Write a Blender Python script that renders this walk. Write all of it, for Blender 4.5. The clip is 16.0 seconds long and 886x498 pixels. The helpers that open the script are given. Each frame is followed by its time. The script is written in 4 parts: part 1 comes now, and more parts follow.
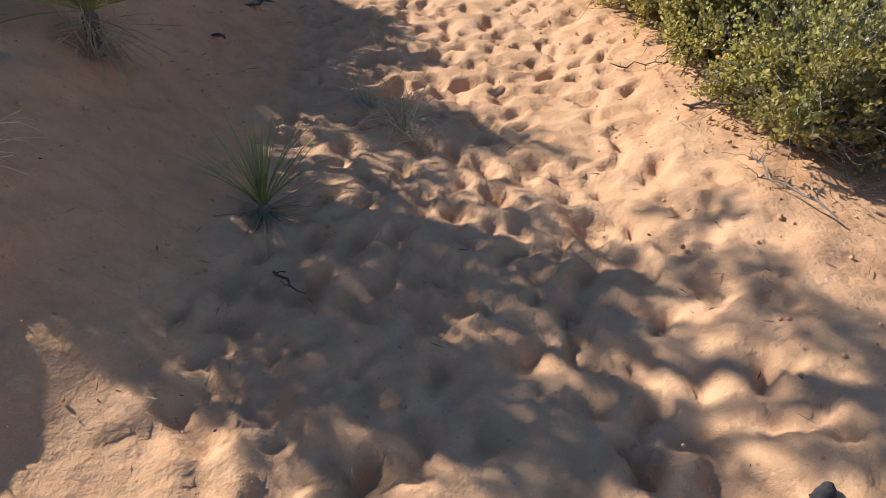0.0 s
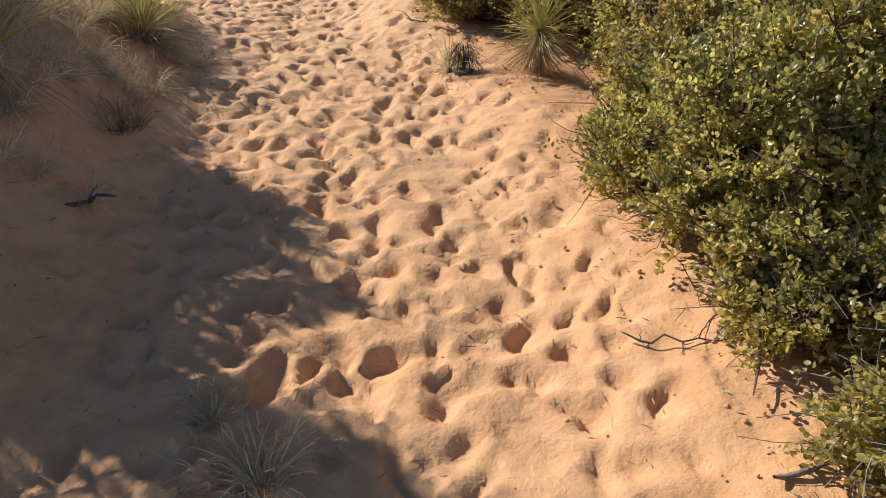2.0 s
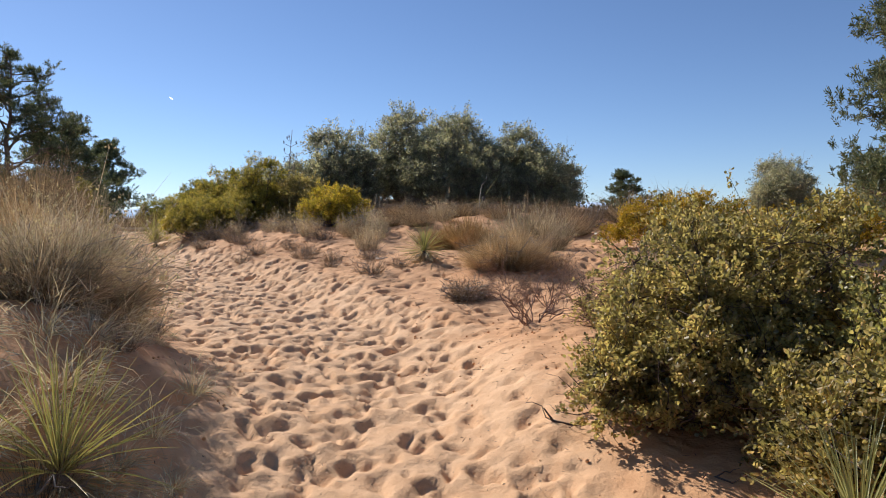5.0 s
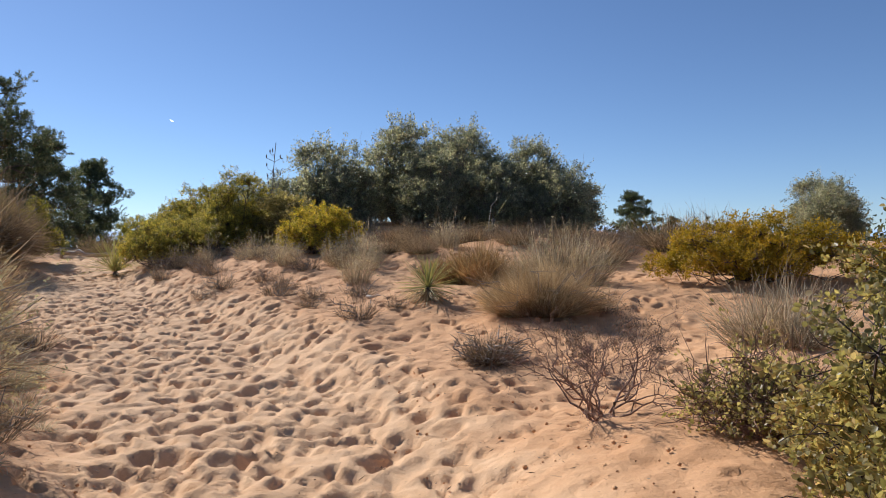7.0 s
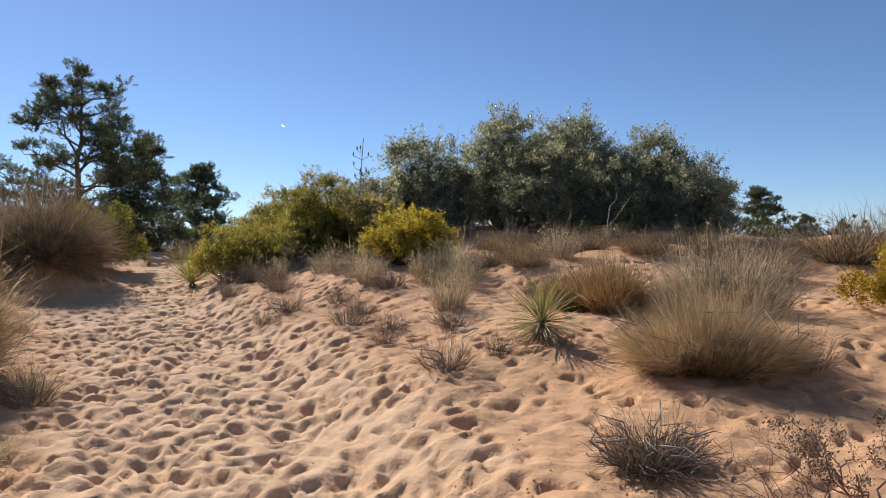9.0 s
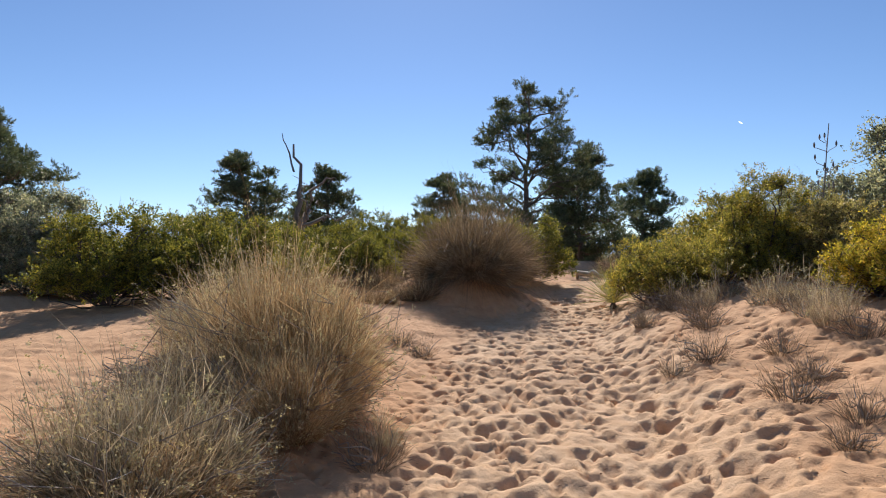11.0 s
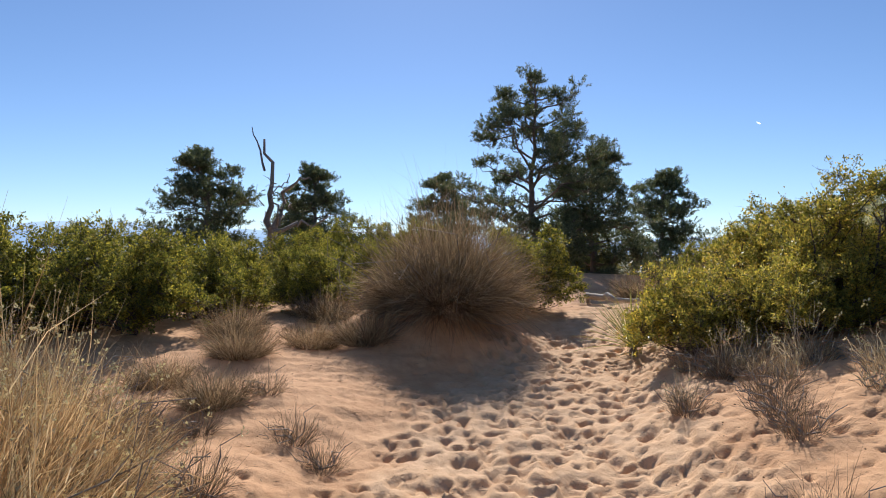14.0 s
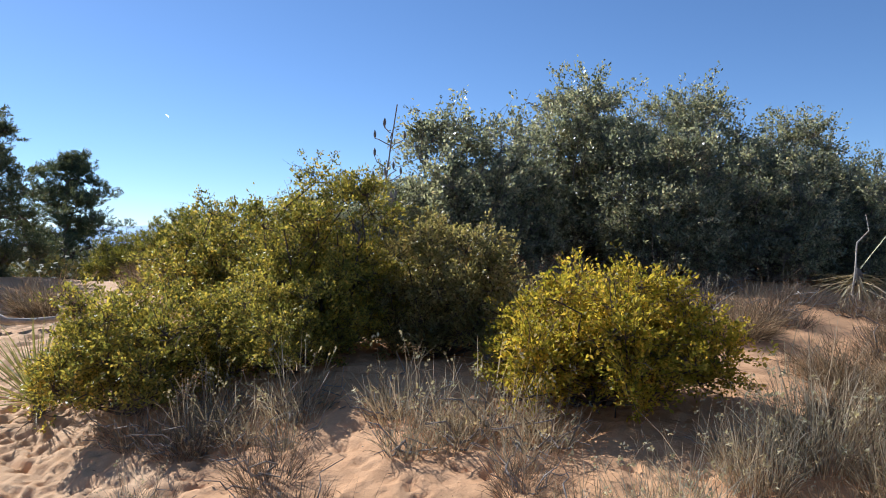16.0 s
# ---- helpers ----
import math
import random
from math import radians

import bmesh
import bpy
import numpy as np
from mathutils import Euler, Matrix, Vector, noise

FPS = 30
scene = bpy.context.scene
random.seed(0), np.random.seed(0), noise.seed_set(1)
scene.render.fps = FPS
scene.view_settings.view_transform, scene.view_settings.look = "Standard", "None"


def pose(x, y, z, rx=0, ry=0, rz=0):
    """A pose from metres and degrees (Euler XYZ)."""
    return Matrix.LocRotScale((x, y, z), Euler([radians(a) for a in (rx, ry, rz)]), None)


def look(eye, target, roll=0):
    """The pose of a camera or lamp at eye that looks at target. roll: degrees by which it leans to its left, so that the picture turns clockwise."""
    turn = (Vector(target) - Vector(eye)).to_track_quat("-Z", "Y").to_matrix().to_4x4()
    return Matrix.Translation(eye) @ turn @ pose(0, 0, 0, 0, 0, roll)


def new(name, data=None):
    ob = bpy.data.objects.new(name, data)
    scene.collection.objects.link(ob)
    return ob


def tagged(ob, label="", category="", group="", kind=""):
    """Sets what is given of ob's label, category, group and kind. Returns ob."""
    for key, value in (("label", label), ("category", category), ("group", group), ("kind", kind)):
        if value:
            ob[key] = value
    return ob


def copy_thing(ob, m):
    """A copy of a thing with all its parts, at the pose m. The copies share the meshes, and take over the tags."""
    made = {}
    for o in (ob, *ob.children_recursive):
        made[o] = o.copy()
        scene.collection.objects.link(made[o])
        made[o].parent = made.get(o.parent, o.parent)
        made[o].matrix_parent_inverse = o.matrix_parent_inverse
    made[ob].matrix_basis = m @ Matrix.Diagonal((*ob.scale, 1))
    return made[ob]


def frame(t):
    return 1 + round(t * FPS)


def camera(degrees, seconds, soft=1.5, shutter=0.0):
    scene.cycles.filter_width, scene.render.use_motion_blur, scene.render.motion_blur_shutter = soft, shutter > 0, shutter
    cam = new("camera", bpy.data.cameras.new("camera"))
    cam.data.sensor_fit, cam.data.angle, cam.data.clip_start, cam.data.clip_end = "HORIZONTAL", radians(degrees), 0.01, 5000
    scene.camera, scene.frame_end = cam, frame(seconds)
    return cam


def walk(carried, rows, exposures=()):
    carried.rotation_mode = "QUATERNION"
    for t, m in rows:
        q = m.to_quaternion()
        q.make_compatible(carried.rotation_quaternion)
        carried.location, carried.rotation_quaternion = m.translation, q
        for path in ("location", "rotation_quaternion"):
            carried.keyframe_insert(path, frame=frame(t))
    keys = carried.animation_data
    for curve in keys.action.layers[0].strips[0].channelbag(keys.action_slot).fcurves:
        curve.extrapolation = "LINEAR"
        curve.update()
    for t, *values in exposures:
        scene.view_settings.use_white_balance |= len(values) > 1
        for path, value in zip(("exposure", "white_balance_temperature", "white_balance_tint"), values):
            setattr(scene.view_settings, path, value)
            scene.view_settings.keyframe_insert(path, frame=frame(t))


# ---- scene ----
cam = camera(65.27, 16.0, 1.0)
# seconds, eye x y z, turn to the left, tilt up, roll
ROWS = [
    (0, -0.000, -0.000, 1.480, 0.00, -30.01, -0.27),
    (0.5, 0.044, 0.426, 1.519, -0.51, -29.76, -0.13),
    (1, 0.140, 0.896, 1.552, -1.06, -29.06, 0.09),
    (1.5, 0.173, 1.366, 1.618, -1.45, -27.60, 0.21),
    (2, 0.265, 1.811, 1.659, -1.50, -24.21, 0.26),
    (2.5, 0.267, 2.283, 1.719, -0.91, -19.31, 0.24),
    (3, 0.316, 2.723, 1.794, 1.05, -14.96, 0.16),
    (3.5, 0.298, 3.196, 1.852, 3.76, -11.29, -0.01),
    (4, 0.283, 3.676, 1.897, 6.82, -8.21, -0.15),
    (4.5, 0.268, 4.151, 1.956, 9.39, -5.15, -0.22),
    (5, 0.225, 4.610, 2.003, 10.46, -1.87, -0.17),
    (5.2, 0.222, 4.826, 2.016, 10.60, -1.01, -0.15),
    (7.3, -0.299, 6.946, 2.106, 10.36, -0.00, -0.07),
    (7.5, -0.313, 7.153, 2.127, 10.43, 0.01, -0.15),
    (8, -0.447, 7.575, 2.178, 10.92, -0.12, -0.12),
    (8.5, -0.569, 8.005, 2.224, 12.40, -0.22, -0.09),
    (9, -0.723, 8.471, 2.252, 18.80, -0.08, -0.17),
    (9.5, -0.909, 8.854, 2.326, 28.99, 0.03, -0.24),
    (10, -1.008, 9.277, 2.389, 39.99, 0.21, -0.12),
    (10.2, -1.067, 9.434, 2.397, 44.30, 0.27, -0.13),
    (12.3, -2.056, 11.154, 2.632, 60.05, 0.33, 0.22),
    (12.5, -2.203, 11.313, 2.653, 60.60, 0.40, 0.21),
    (13, -2.570, 11.630, 2.679, 61.60, 0.39, 0.23),
    (13.5, -2.997, 11.941, 2.729, 61.94, 0.42, 0.31),
    (14, -3.362, 12.272, 2.765, 56.30, 0.34, 0.21),
    (14.5, -3.715, 12.674, 2.823, 45.64, 0.17, 0.21),
    (15, -4.055, 13.048, 2.882, 33.85, 0.04, 0.11),
    (15.5, -4.371, 13.433, 2.910, 21.92, -0.09, 0.25),
    (16, -4.733, 13.766, 2.945, 10.03, -0.27, 0.24),
]


def view(x, y, z, turn, tilt, roll):
    a, b = radians(turn), radians(tilt)
    ahead = Vector((-math.sin(a) * math.cos(b), math.cos(a) * math.cos(b), math.sin(b)))
    return look((x, y, z), Vector((x, y, z)) + ahead, roll)


# seconds, stops, kelvin, tint
EXPOSURES = ((0.0, 0.85, 5800, 13), (0.6, 0.95, 5950, 14), (1.2, 0.9, 6150, 14), (2.2, 0.66, 6350, 13), (3.5, 0.64, 6250, 13), (5.0, 0.58, 5950, 14), (7.5, 0.5, 5800, 12), (9.0, 0.51, 5800, 12), (12.5, 0.58, 5850, 11), (14.8, 0.62, 5750, 12), (16.0, 0.7, 5400, 10))
walk(cam, [(r[0], view(*r[1:])) for r in ROWS], EXPOSURES)

# ---------------- sky and sun ----------------
SUN_TURN, SUN_UP = 57.5, 37.0  # degrees to the left of +y, and above the horizon
world = bpy.data.worlds.new("clear_sky")
scene.world = world
world.use_nodes = True
wt = world.node_tree
sky = wt.nodes.new("ShaderNodeTexSky")
sky.sky_type = "NISHITA"
sky.sun_disc = False
sky.sun_elevation, sky.sun_rotation = radians(SUN_UP), radians(-SUN_TURN)
sky.altitude, sky.air_density, sky.dust_density, sky.ozone_density = 2200, 1.0, 0.5, 3.0
back = next(n for n in wt.nodes if n.type == "BACKGROUND")
back.inputs["Strength"].default_value = 0.072
wt.links.new(sky.outputs["Color"], back.inputs["Color"])
sun_data = bpy.data.lights.new("sun", "SUN")
sun_data.energy, sun_data.angle, sun_data.color = 3.75, radians(0.53), (1.0, 0.93, 0.82)
sun = new("sun", sun_data)
a, b = radians(SUN_TURN), radians(SUN_UP)
SUN_WAY = Vector((-math.sin(a) * math.cos(b), math.cos(a) * math.cos(b), math.sin(b)))
sun.matrix_world = look(SUN_WAY * 60, (0, 0, 0))


# ---------------- materials ----------------
def material(name):
    m = bpy.data.materials.new(name)
    m.use_nodes = True
    t = m.node_tree
    return m, t, next(n for n in t.nodes if n.type == "BSDF_PRINCIPLED")


def node(t, kind, **values):
    n = t.nodes.new(kind)
    for key, value in values.items():
        n.inputs[key.replace("_", " ")].default_value = value
    return n


def ramp(t, source, stops):
    n = t.nodes.new("ShaderNodeValToRGB")
    while len(n.color_ramp.elements) < len(stops):
        n.color_ramp.elements.new(0.5)
    for e, (p, c) in zip(n.color_ramp.elements, stops):
        e.position, e.color = p, (*c, 1)
    t.links.new(source, n.inputs["Fac"])
    return n.outputs["Color"]


def place_of(t):
    return t.nodes.new("ShaderNodeNewGeometry")


def mixed(t, kind, a, b, factor):
    n = t.nodes.new("ShaderNodeMix")
    n.data_type, n.blend_type = "RGBA", kind
    t.links.new(a, n.inputs["A"])
    if isinstance(b, tuple):
        n.inputs["B"].default_value = (*b, 1)
    else:
        t.links.new(b, n.inputs["B"])
    if isinstance(factor, float):
        n.inputs["Factor"].default_value = factor
    else:
        t.links.new(factor, n.inputs["Factor"])
    return n.outputs["Result"]


def sand_material():
    m, t, p = material("orange_dune_sand")
    g = place_of(t)
    big = node(t, "ShaderNodeTexNoise", Scale=0.55, Detail=5.0, Roughness=0.6)
    mid = node(t, "ShaderNodeTexNoise", Scale=7.0, Detail=6.0, Roughness=0.65)
    fine = node(t, "ShaderNodeTexNoise", Scale=260.0, Detail=2.0)
    spots = node(t, "ShaderNodeTexNoise", Scale=38.0, Detail=3.0, Roughness=0.55)
    for n in (big, mid, fine, spots):
        t.links.new(g.outputs["Position"], n.inputs["Vector"])
    c = ramp(t, big.outputs["Fac"], [(0.32, (0.60, 0.322, 0.15)), (0.66, (0.71, 0.427, 0.235))])
    c2 = ramp(t, mid.outputs["Fac"], [(0.28, (0.505, 0.272, 0.132)), (0.62, (0.745, 0.458, 0.256))])
    c = mixed(t, "MIX", c, c2, 0.45)
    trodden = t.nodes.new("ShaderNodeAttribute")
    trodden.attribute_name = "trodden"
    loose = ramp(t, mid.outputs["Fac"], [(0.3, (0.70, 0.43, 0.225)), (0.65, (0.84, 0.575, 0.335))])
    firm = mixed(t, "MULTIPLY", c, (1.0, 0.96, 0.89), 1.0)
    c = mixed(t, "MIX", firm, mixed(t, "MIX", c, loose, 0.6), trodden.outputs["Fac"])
    grain = ramp(t, fine.outputs["Fac"], [(0.3, (0.78, 0.76, 0.74)), (0.7, (1.0, 1.0, 1.0))])
    c = mixed(t, "MULTIPLY", c, grain, 0.6)
    dirt = ramp(t, spots.outputs["Fac"], [(0.66, (0, 0, 0)), (0.74, (1, 1, 1))])
    c = mixed(t, "MIX", c, (0.2, 0.105, 0.06), mixed(t, "MULTIPLY", dirt, (0.45, 0.45, 0.45), 1.0))
    # low brush covers the plain away from the dune
    off = t.nodes.new("ShaderNodeVectorMath")
    off.operation = "DISTANCE"
    off.inputs[1].default_value = (-6, 14, 0)
    t.links.new(g.outputs["Position"], off.inputs[0])
    span = node(t, "ShaderNodeMapRange")
    span.inputs["From Min"].default_value, span.inputs["From Max"].default_value = 24, 46
    t.links.new(off.outputs["Value"], span.inputs["Value"])
    c = mixed(t, "MIX", c, ramp(t, mid.outputs["Fac"], [(0.3, (0.07, 0.075, 0.035)), (0.7, (0.17, 0.15, 0.07))]), span.outputs["Result"])
    t.links.new(c, p.inputs["Base Color"])
    p.inputs["Roughness"].default_value = 0.92
    p.inputs["Specular IOR Level"].default_value = 0.25
    lump = node(t, "ShaderNodeTexNoise", Scale=16.0, Detail=6.0, Roughness=0.6)
    t.links.new(g.outputs["Position"], lump.inputs["Vector"])
    b1 = node(t, "ShaderNodeBump", Strength=0.42, Distance=0.03)
    t.links.new(lump.outputs["Fac"], b1.inputs["Height"])
    ripple = node(t, "ShaderNodeTexNoise", Scale=48.0, Detail=4.0, Roughness=0.6)
    t.links.new(g.outputs["Position"], ripple.inputs["Vector"])
    b3 = node(t, "ShaderNodeBump", Strength=0.5, Distance=0.011)
    t.links.new(ripple.outputs["Fac"], b3.inputs["Height"])
    t.links.new(b1.outputs["Normal"], b3.inputs["Normal"])
    b2 = node(t, "ShaderNodeBump", Strength=0.35, Distance=0.004)
    t.links.new(fine.outputs["Fac"], b2.inputs["Height"])
    t.links.new(b3.outputs["Normal"], b2.inputs["Normal"])
    t.links.new(b2.outputs["Normal"], p.inputs["Normal"])
    return m


def leaf_material(name, stops, clear=0.3, rough=0.5, shine=0.35, glow=(1.2, 1.15, 0.75)):
    """Leaves: a colour for each leaf, some light through them, a little gloss."""
    m, t, p = material(name)
    g = place_of(t)
    c = ramp(t, g.outputs["Random Per Island"], stops)
    n = node(t, "ShaderNodeTexNoise", Scale=3.6, Detail=3.0)
    t.links.new(g.outputs["Position"], n.inputs["Vector"])
    shade = ramp(t, n.outputs["Fac"], [(0.32, (0.52, 0.56, 0.56)), (0.68, (1.25, 1.2, 1.05))])
    c = mixed(t, "MULTIPLY", c, shade, 1.0)
    t.links.new(c, p.inputs["Base Color"])
    p.inputs["Roughness"].default_value = rough
    p.inputs["Specular IOR Level"].default_value = shine
    tr = t.nodes.new("ShaderNodeBsdfTranslucent")
    warm = mixed(t, "MULTIPLY", c, glow, 1.0)
    t.links.new(warm, tr.inputs["Color"])
    mix = t.nodes.new("ShaderNodeMixShader")
    mix.inputs["Fac"].default_value = clear
    out = next(k for k in t.nodes if k.type == "OUTPUT_MATERIAL")
    t.links.new(p.outputs[0], mix.inputs[1])
    t.links.new(tr.outputs[0], mix.inputs[2])
    t.links.new(mix.outputs[0], out.inputs["Surface"])
    return m


def bark_material(name, low, high, scale=30.0, rough=0.85):
    m, t, p = material(name)
    g = place_of(t)
    n = node(t, "ShaderNodeTexNoise", Scale=scale, Detail=5.0, Roughness=0.65)
    n2 = node(t, "ShaderNodeTexNoise", Scale=scale / 9, Detail=3.0)
    t.links.new(g.outputs["Position"], n.inputs["Vector"])
    t.links.new(g.outputs["Position"], n2.inputs["Vector"])
    c = ramp(t, n.outputs["Fac"], [(0.3, low), (0.7, high)])
    c = mixed(t, "MULTIPLY", c, ramp(t, n2.outputs["Fac"], [(0.3, (0.7, 0.7, 0.7)), (0.7, (1.1, 1.1, 1.1))]), 1.0)
    t.links.new(c, p.inputs["Base Color"])
    p.inputs["Roughness"].default_value = rough
    b = node(t, "ShaderNodeBump", Strength=0.6, Distance=0.01)
    t.links.new(n.outputs["Fac"], b.inputs["Height"])
    t.links.new(b.outputs["Normal"], p.inputs["Normal"])
    return m


SAND = sand_material()
OAK = leaf_material("grey_green_oak_leaves", [(0.0, (0.17, 0.18, 0.135)), (0.45, (0.34, 0.35, 0.27)), (0.8, (0.53, 0.53, 0.44)), (1.0, (0.58, 0.48, 0.37))], 0.6, 0.34, 0.55)
OLIVE = leaf_material("olive_shrub_leaves", [(0.0, (0.20, 0.18, 0.075)), (0.4, (0.39, 0.335, 0.14)), (0.8, (0.56, 0.47, 0.22)), (1.0, (0.61, 0.44, 0.25))], 0.6, 0.38, 0.55)
YELLOW = leaf_material("yellow_green_leaves", [(0.0, (0.26, 0.25, 0.03)), (0.4, (0.52, 0.43, 0.055)), (0.8, (0.74, 0.56, 0.08)), (1.0, (0.76, 0.50, 0.10))], 0.6, 0.5, 0.3)
GOLD = leaf_material("golden_yellow_leaves", [(0.0, (0.30, 0.22, 0.02)), (0.5, (0.54, 0.37, 0.025)), (1.0, (0.64, 0.43, 0.04))], 0.35, 0.5, 0.3)
GREEN = leaf_material("mid_green_leaves", [(0.0, (0.23, 0.225, 0.08)), (0.45, (0.41, 0.39, 0.155)), (0.85, (0.58, 0.53, 0.24)), (1.0, (0.64, 0.51, 0.26))], 0.6, 0.34, 0.65)
NEEDLE = leaf_material("pinyon_needles", [(0.0, (0.08, 0.105, 0.065)), (0.6, (0.155, 0.185, 0.11)), (1.0, (0.27, 0.265, 0.16))], 0.35, 0.5, 0.3)
STRAW = leaf_material("straw_coloured_stems", [(0.0, (0.25, 0.16, 0.085)), (0.45, (0.52, 0.36, 0.20)), (1.0, (0.80, 0.63, 0.42))], 0.4, 0.7, 0.2, (1.08, 1.0, 0.85))
RUST = leaf_material("rust_tan_grass", [(0.0, (0.32, 0.185, 0.09)), (0.5, (0.47, 0.29, 0.15)), (1.0, (0.56, 0.40, 0.23))], 0.25, 0.7, 0.2)
SAGE = leaf_material("grey_tan_brush_stems", [(0.0, (0.22, 0.165, 0.105)), (0.45, (0.46, 0.36, 0.24)), (1.0, (0.76, 0.64, 0.49))], 0.35, 0.7, 0.2, (1.05, 1.0, 0.9))
DRY = leaf_material("dry_grey_brown_stems", [(0.0, (0.12, 0.08, 0.06)), (0.5, (0.22, 0.155, 0.12)), (1.0, (0.40, 0.31, 0.24))], 0.15, 0.8, 0.2)
PALE = leaf_material("bleached_stems", [(0.0, (0.46, 0.37, 0.27)), (0.5, (0.62, 0.53, 0.41)), (1.0, (0.78, 0.70, 0.58))], 0.25, 0.7, 0.2)
SEED = leaf_material("pale_seed_heads", [(0.0, (0.50, 0.40, 0.24)), (1.0, (0.74, 0.66, 0.48))], 0.3, 0.9, 0.1)
YUCCA = leaf_material("yucca_blades", [(0.0, (0.22, 0.24, 0.085)), (0.5, (0.40, 0.39, 0.145)), (1.0, (0.60, 0.54, 0.27))], 0.25, 0.4, 0.5)
YUCCA_DRY = leaf_material("dry_yucca_blades", [(0.0, (0.28, 0.20, 0.12)), (0.5, (0.45, 0.36, 0.23)), (1.0, (0.66, 0.56, 0.40))], 0.15, 0.6, 0.3)
CHARRED = leaf_material("blackened_yucca_blades", [(0.0, (0.035, 0.03, 0.03)), (0.6, (0.08, 0.07, 0.065)), (1.0, (0.22, 0.19, 0.16))], 0.0, 0.7, 0.2)
BARK = bark_material("grey_brown_bark", (0.10, 0.075, 0.055), (0.24, 0.19, 0.145))
DARK_BARK = bark_material("dark_twigs", (0.06, 0.04, 0.032), (0.16, 0.11, 0.085))
GREY_WOOD = bark_material("weathered_grey_wood", (0.16, 0.13, 0.105), (0.36, 0.31, 0.26))
STONE = bark_material("rust_brown_pebble", (0.15, 0.08, 0.05), (0.36, 0.2, 0.13), 60.0)
FAR_LEAF = leaf_material("distant_scrub_leaves", [(0.0, (0.06, 0.07, 0.035)), (0.6, (0.12, 0.125, 0.055)), (1.0, (0.22, 0.19, 0.07))], 0.2, 0.6, 0.3)
# distance haze over the ridge, put in as a blue emission colour
RIDGE, ridge_tree, ridge_shader = material("ridge_haze_glow")
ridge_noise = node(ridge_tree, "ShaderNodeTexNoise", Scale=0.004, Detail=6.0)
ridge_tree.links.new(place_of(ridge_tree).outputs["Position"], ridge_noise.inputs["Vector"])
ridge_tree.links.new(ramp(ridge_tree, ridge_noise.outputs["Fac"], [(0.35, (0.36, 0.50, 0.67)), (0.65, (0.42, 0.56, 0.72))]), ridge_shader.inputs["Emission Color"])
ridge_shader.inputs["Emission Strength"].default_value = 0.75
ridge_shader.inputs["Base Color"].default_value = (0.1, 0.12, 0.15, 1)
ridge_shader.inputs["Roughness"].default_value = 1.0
PALE_WOOD = bark_material("bleached_wood", (0.42, 0.35, 0.27), (0.66, 0.58, 0.47))
CHAR_WOOD = bark_material("charred_wood", (0.015, 0.013, 0.012), (0.06, 0.05, 0.045))
LITTER = leaf_material("dead_plant_litter", [(0.0, (0.15, 0.09, 0.06)), (0.5, (0.30, 0.19, 0.12)), (1.0, (0.52, 0.41, 0.29))], 0.0, 0.8, 0.2)
# emission stands in for the sunlight on the vapour
VAPOUR, vapour_tree, vapour_shader = material("glowing_white_vapour")
vapour_shader.inputs["Base Color"].default_value = (0.9, 0.9, 0.9, 1)
vapour_shader.inputs["Emission Color"].default_value = (0.9, 0.93, 1, 1)
vapour_shader.inputs["Emission Strength"].default_value = 1.0
DEEP = leaf_material("deep_green_leaves", [(0.0, (0.09, 0.105, 0.03)), (0.45, (0.22, 0.225, 0.055)), (0.8, (0.42, 0.37, 0.07)), (1.0, (0.56, 0.47, 0.08))], 0.5, 0.55, 0.22)
RED_TWIG = bark_material("reddish_brown_twigs", (0.17, 0.095, 0.065), (0.36, 0.215, 0.15))
BROWN_BRUSH = leaf_material("dense_brown_brush", [(0.0, (0.11, 0.075, 0.045)), (0.45, (0.27, 0.19, 0.12)), (1.0, (0.56, 0.44, 0.30))], 0.36, 0.75, 0.15, (1.1, 1.0, 0.85))
MOSS = leaf_material("yellowish_olive_leaves", [(0.0, (0.15, 0.16, 0.035)), (0.45, (0.36, 0.33, 0.08)), (0.8, (0.60, 0.49, 0.10)), (1.0, (0.68, 0.48, 0.11))], 0.56, 0.42, 0.45)

# ---------------- lie of the land ----------------
# line of the trail: x, y, height
TRAIL = np.array([(0.3, -6, -0.55), (0.1, -2, -0.2), (0.1, 0, 0.0), (0.1, 2, 0.2), (0.05, 4, 0.36), (-0.2, 6, 0.6), (-0.8, 8, 0.82),
                  (-1.7, 10, 0.97), (-3.2, 12, 1.08), (-5.2, 14, 1.24), (-7.4, 16, 1.4), (-9.2, 18.2, 1.52), (-10.8, 21, 1.8),
                  (-13.2, 25, 2.0), (-16, 30, 2.0), (-19, 36, 1.7)], float)


def _trail_samples():
    out = []
    for a, b in zip(TRAIL[:-1], TRAIL[1:]):
        n = max(2, int(np.hypot(*(b - a)[:2]) / 0.35))
        k = np.arange(n)[:, None] / n
        d = (b - a)[:2] / np.hypot(*(b - a)[:2])
        out.append(np.c_[a + k * (b - a), np.repeat(d[None], n, 0)])
    s = np.concatenate(out)
    return np.c_[s, np.r_[0, np.cumsum(np.hypot(*np.diff(s[:, :2], axis=0).T))]]


SAMPLES = _trail_samples()


def smooth(a, b, x):
    k = np.clip((x - a) / (b - a), 0, 1)
    return k * k * (3 - 2 * k)


def waves(x, y, size, seed):
    """Smooth unevenness without a repeat, about -1 to 1."""
    r = np.random.RandomState(seed)
    out = 0
    for _ in range(7):
        a, p, f = r.uniform(0, 6.28), r.uniform(0, 6.28), r.uniform(0.6, 1.7)
        out = out + np.sin((x * np.cos(a) + y * np.sin(a)) * f * 6.28 / size + p)
    return out / 3.2


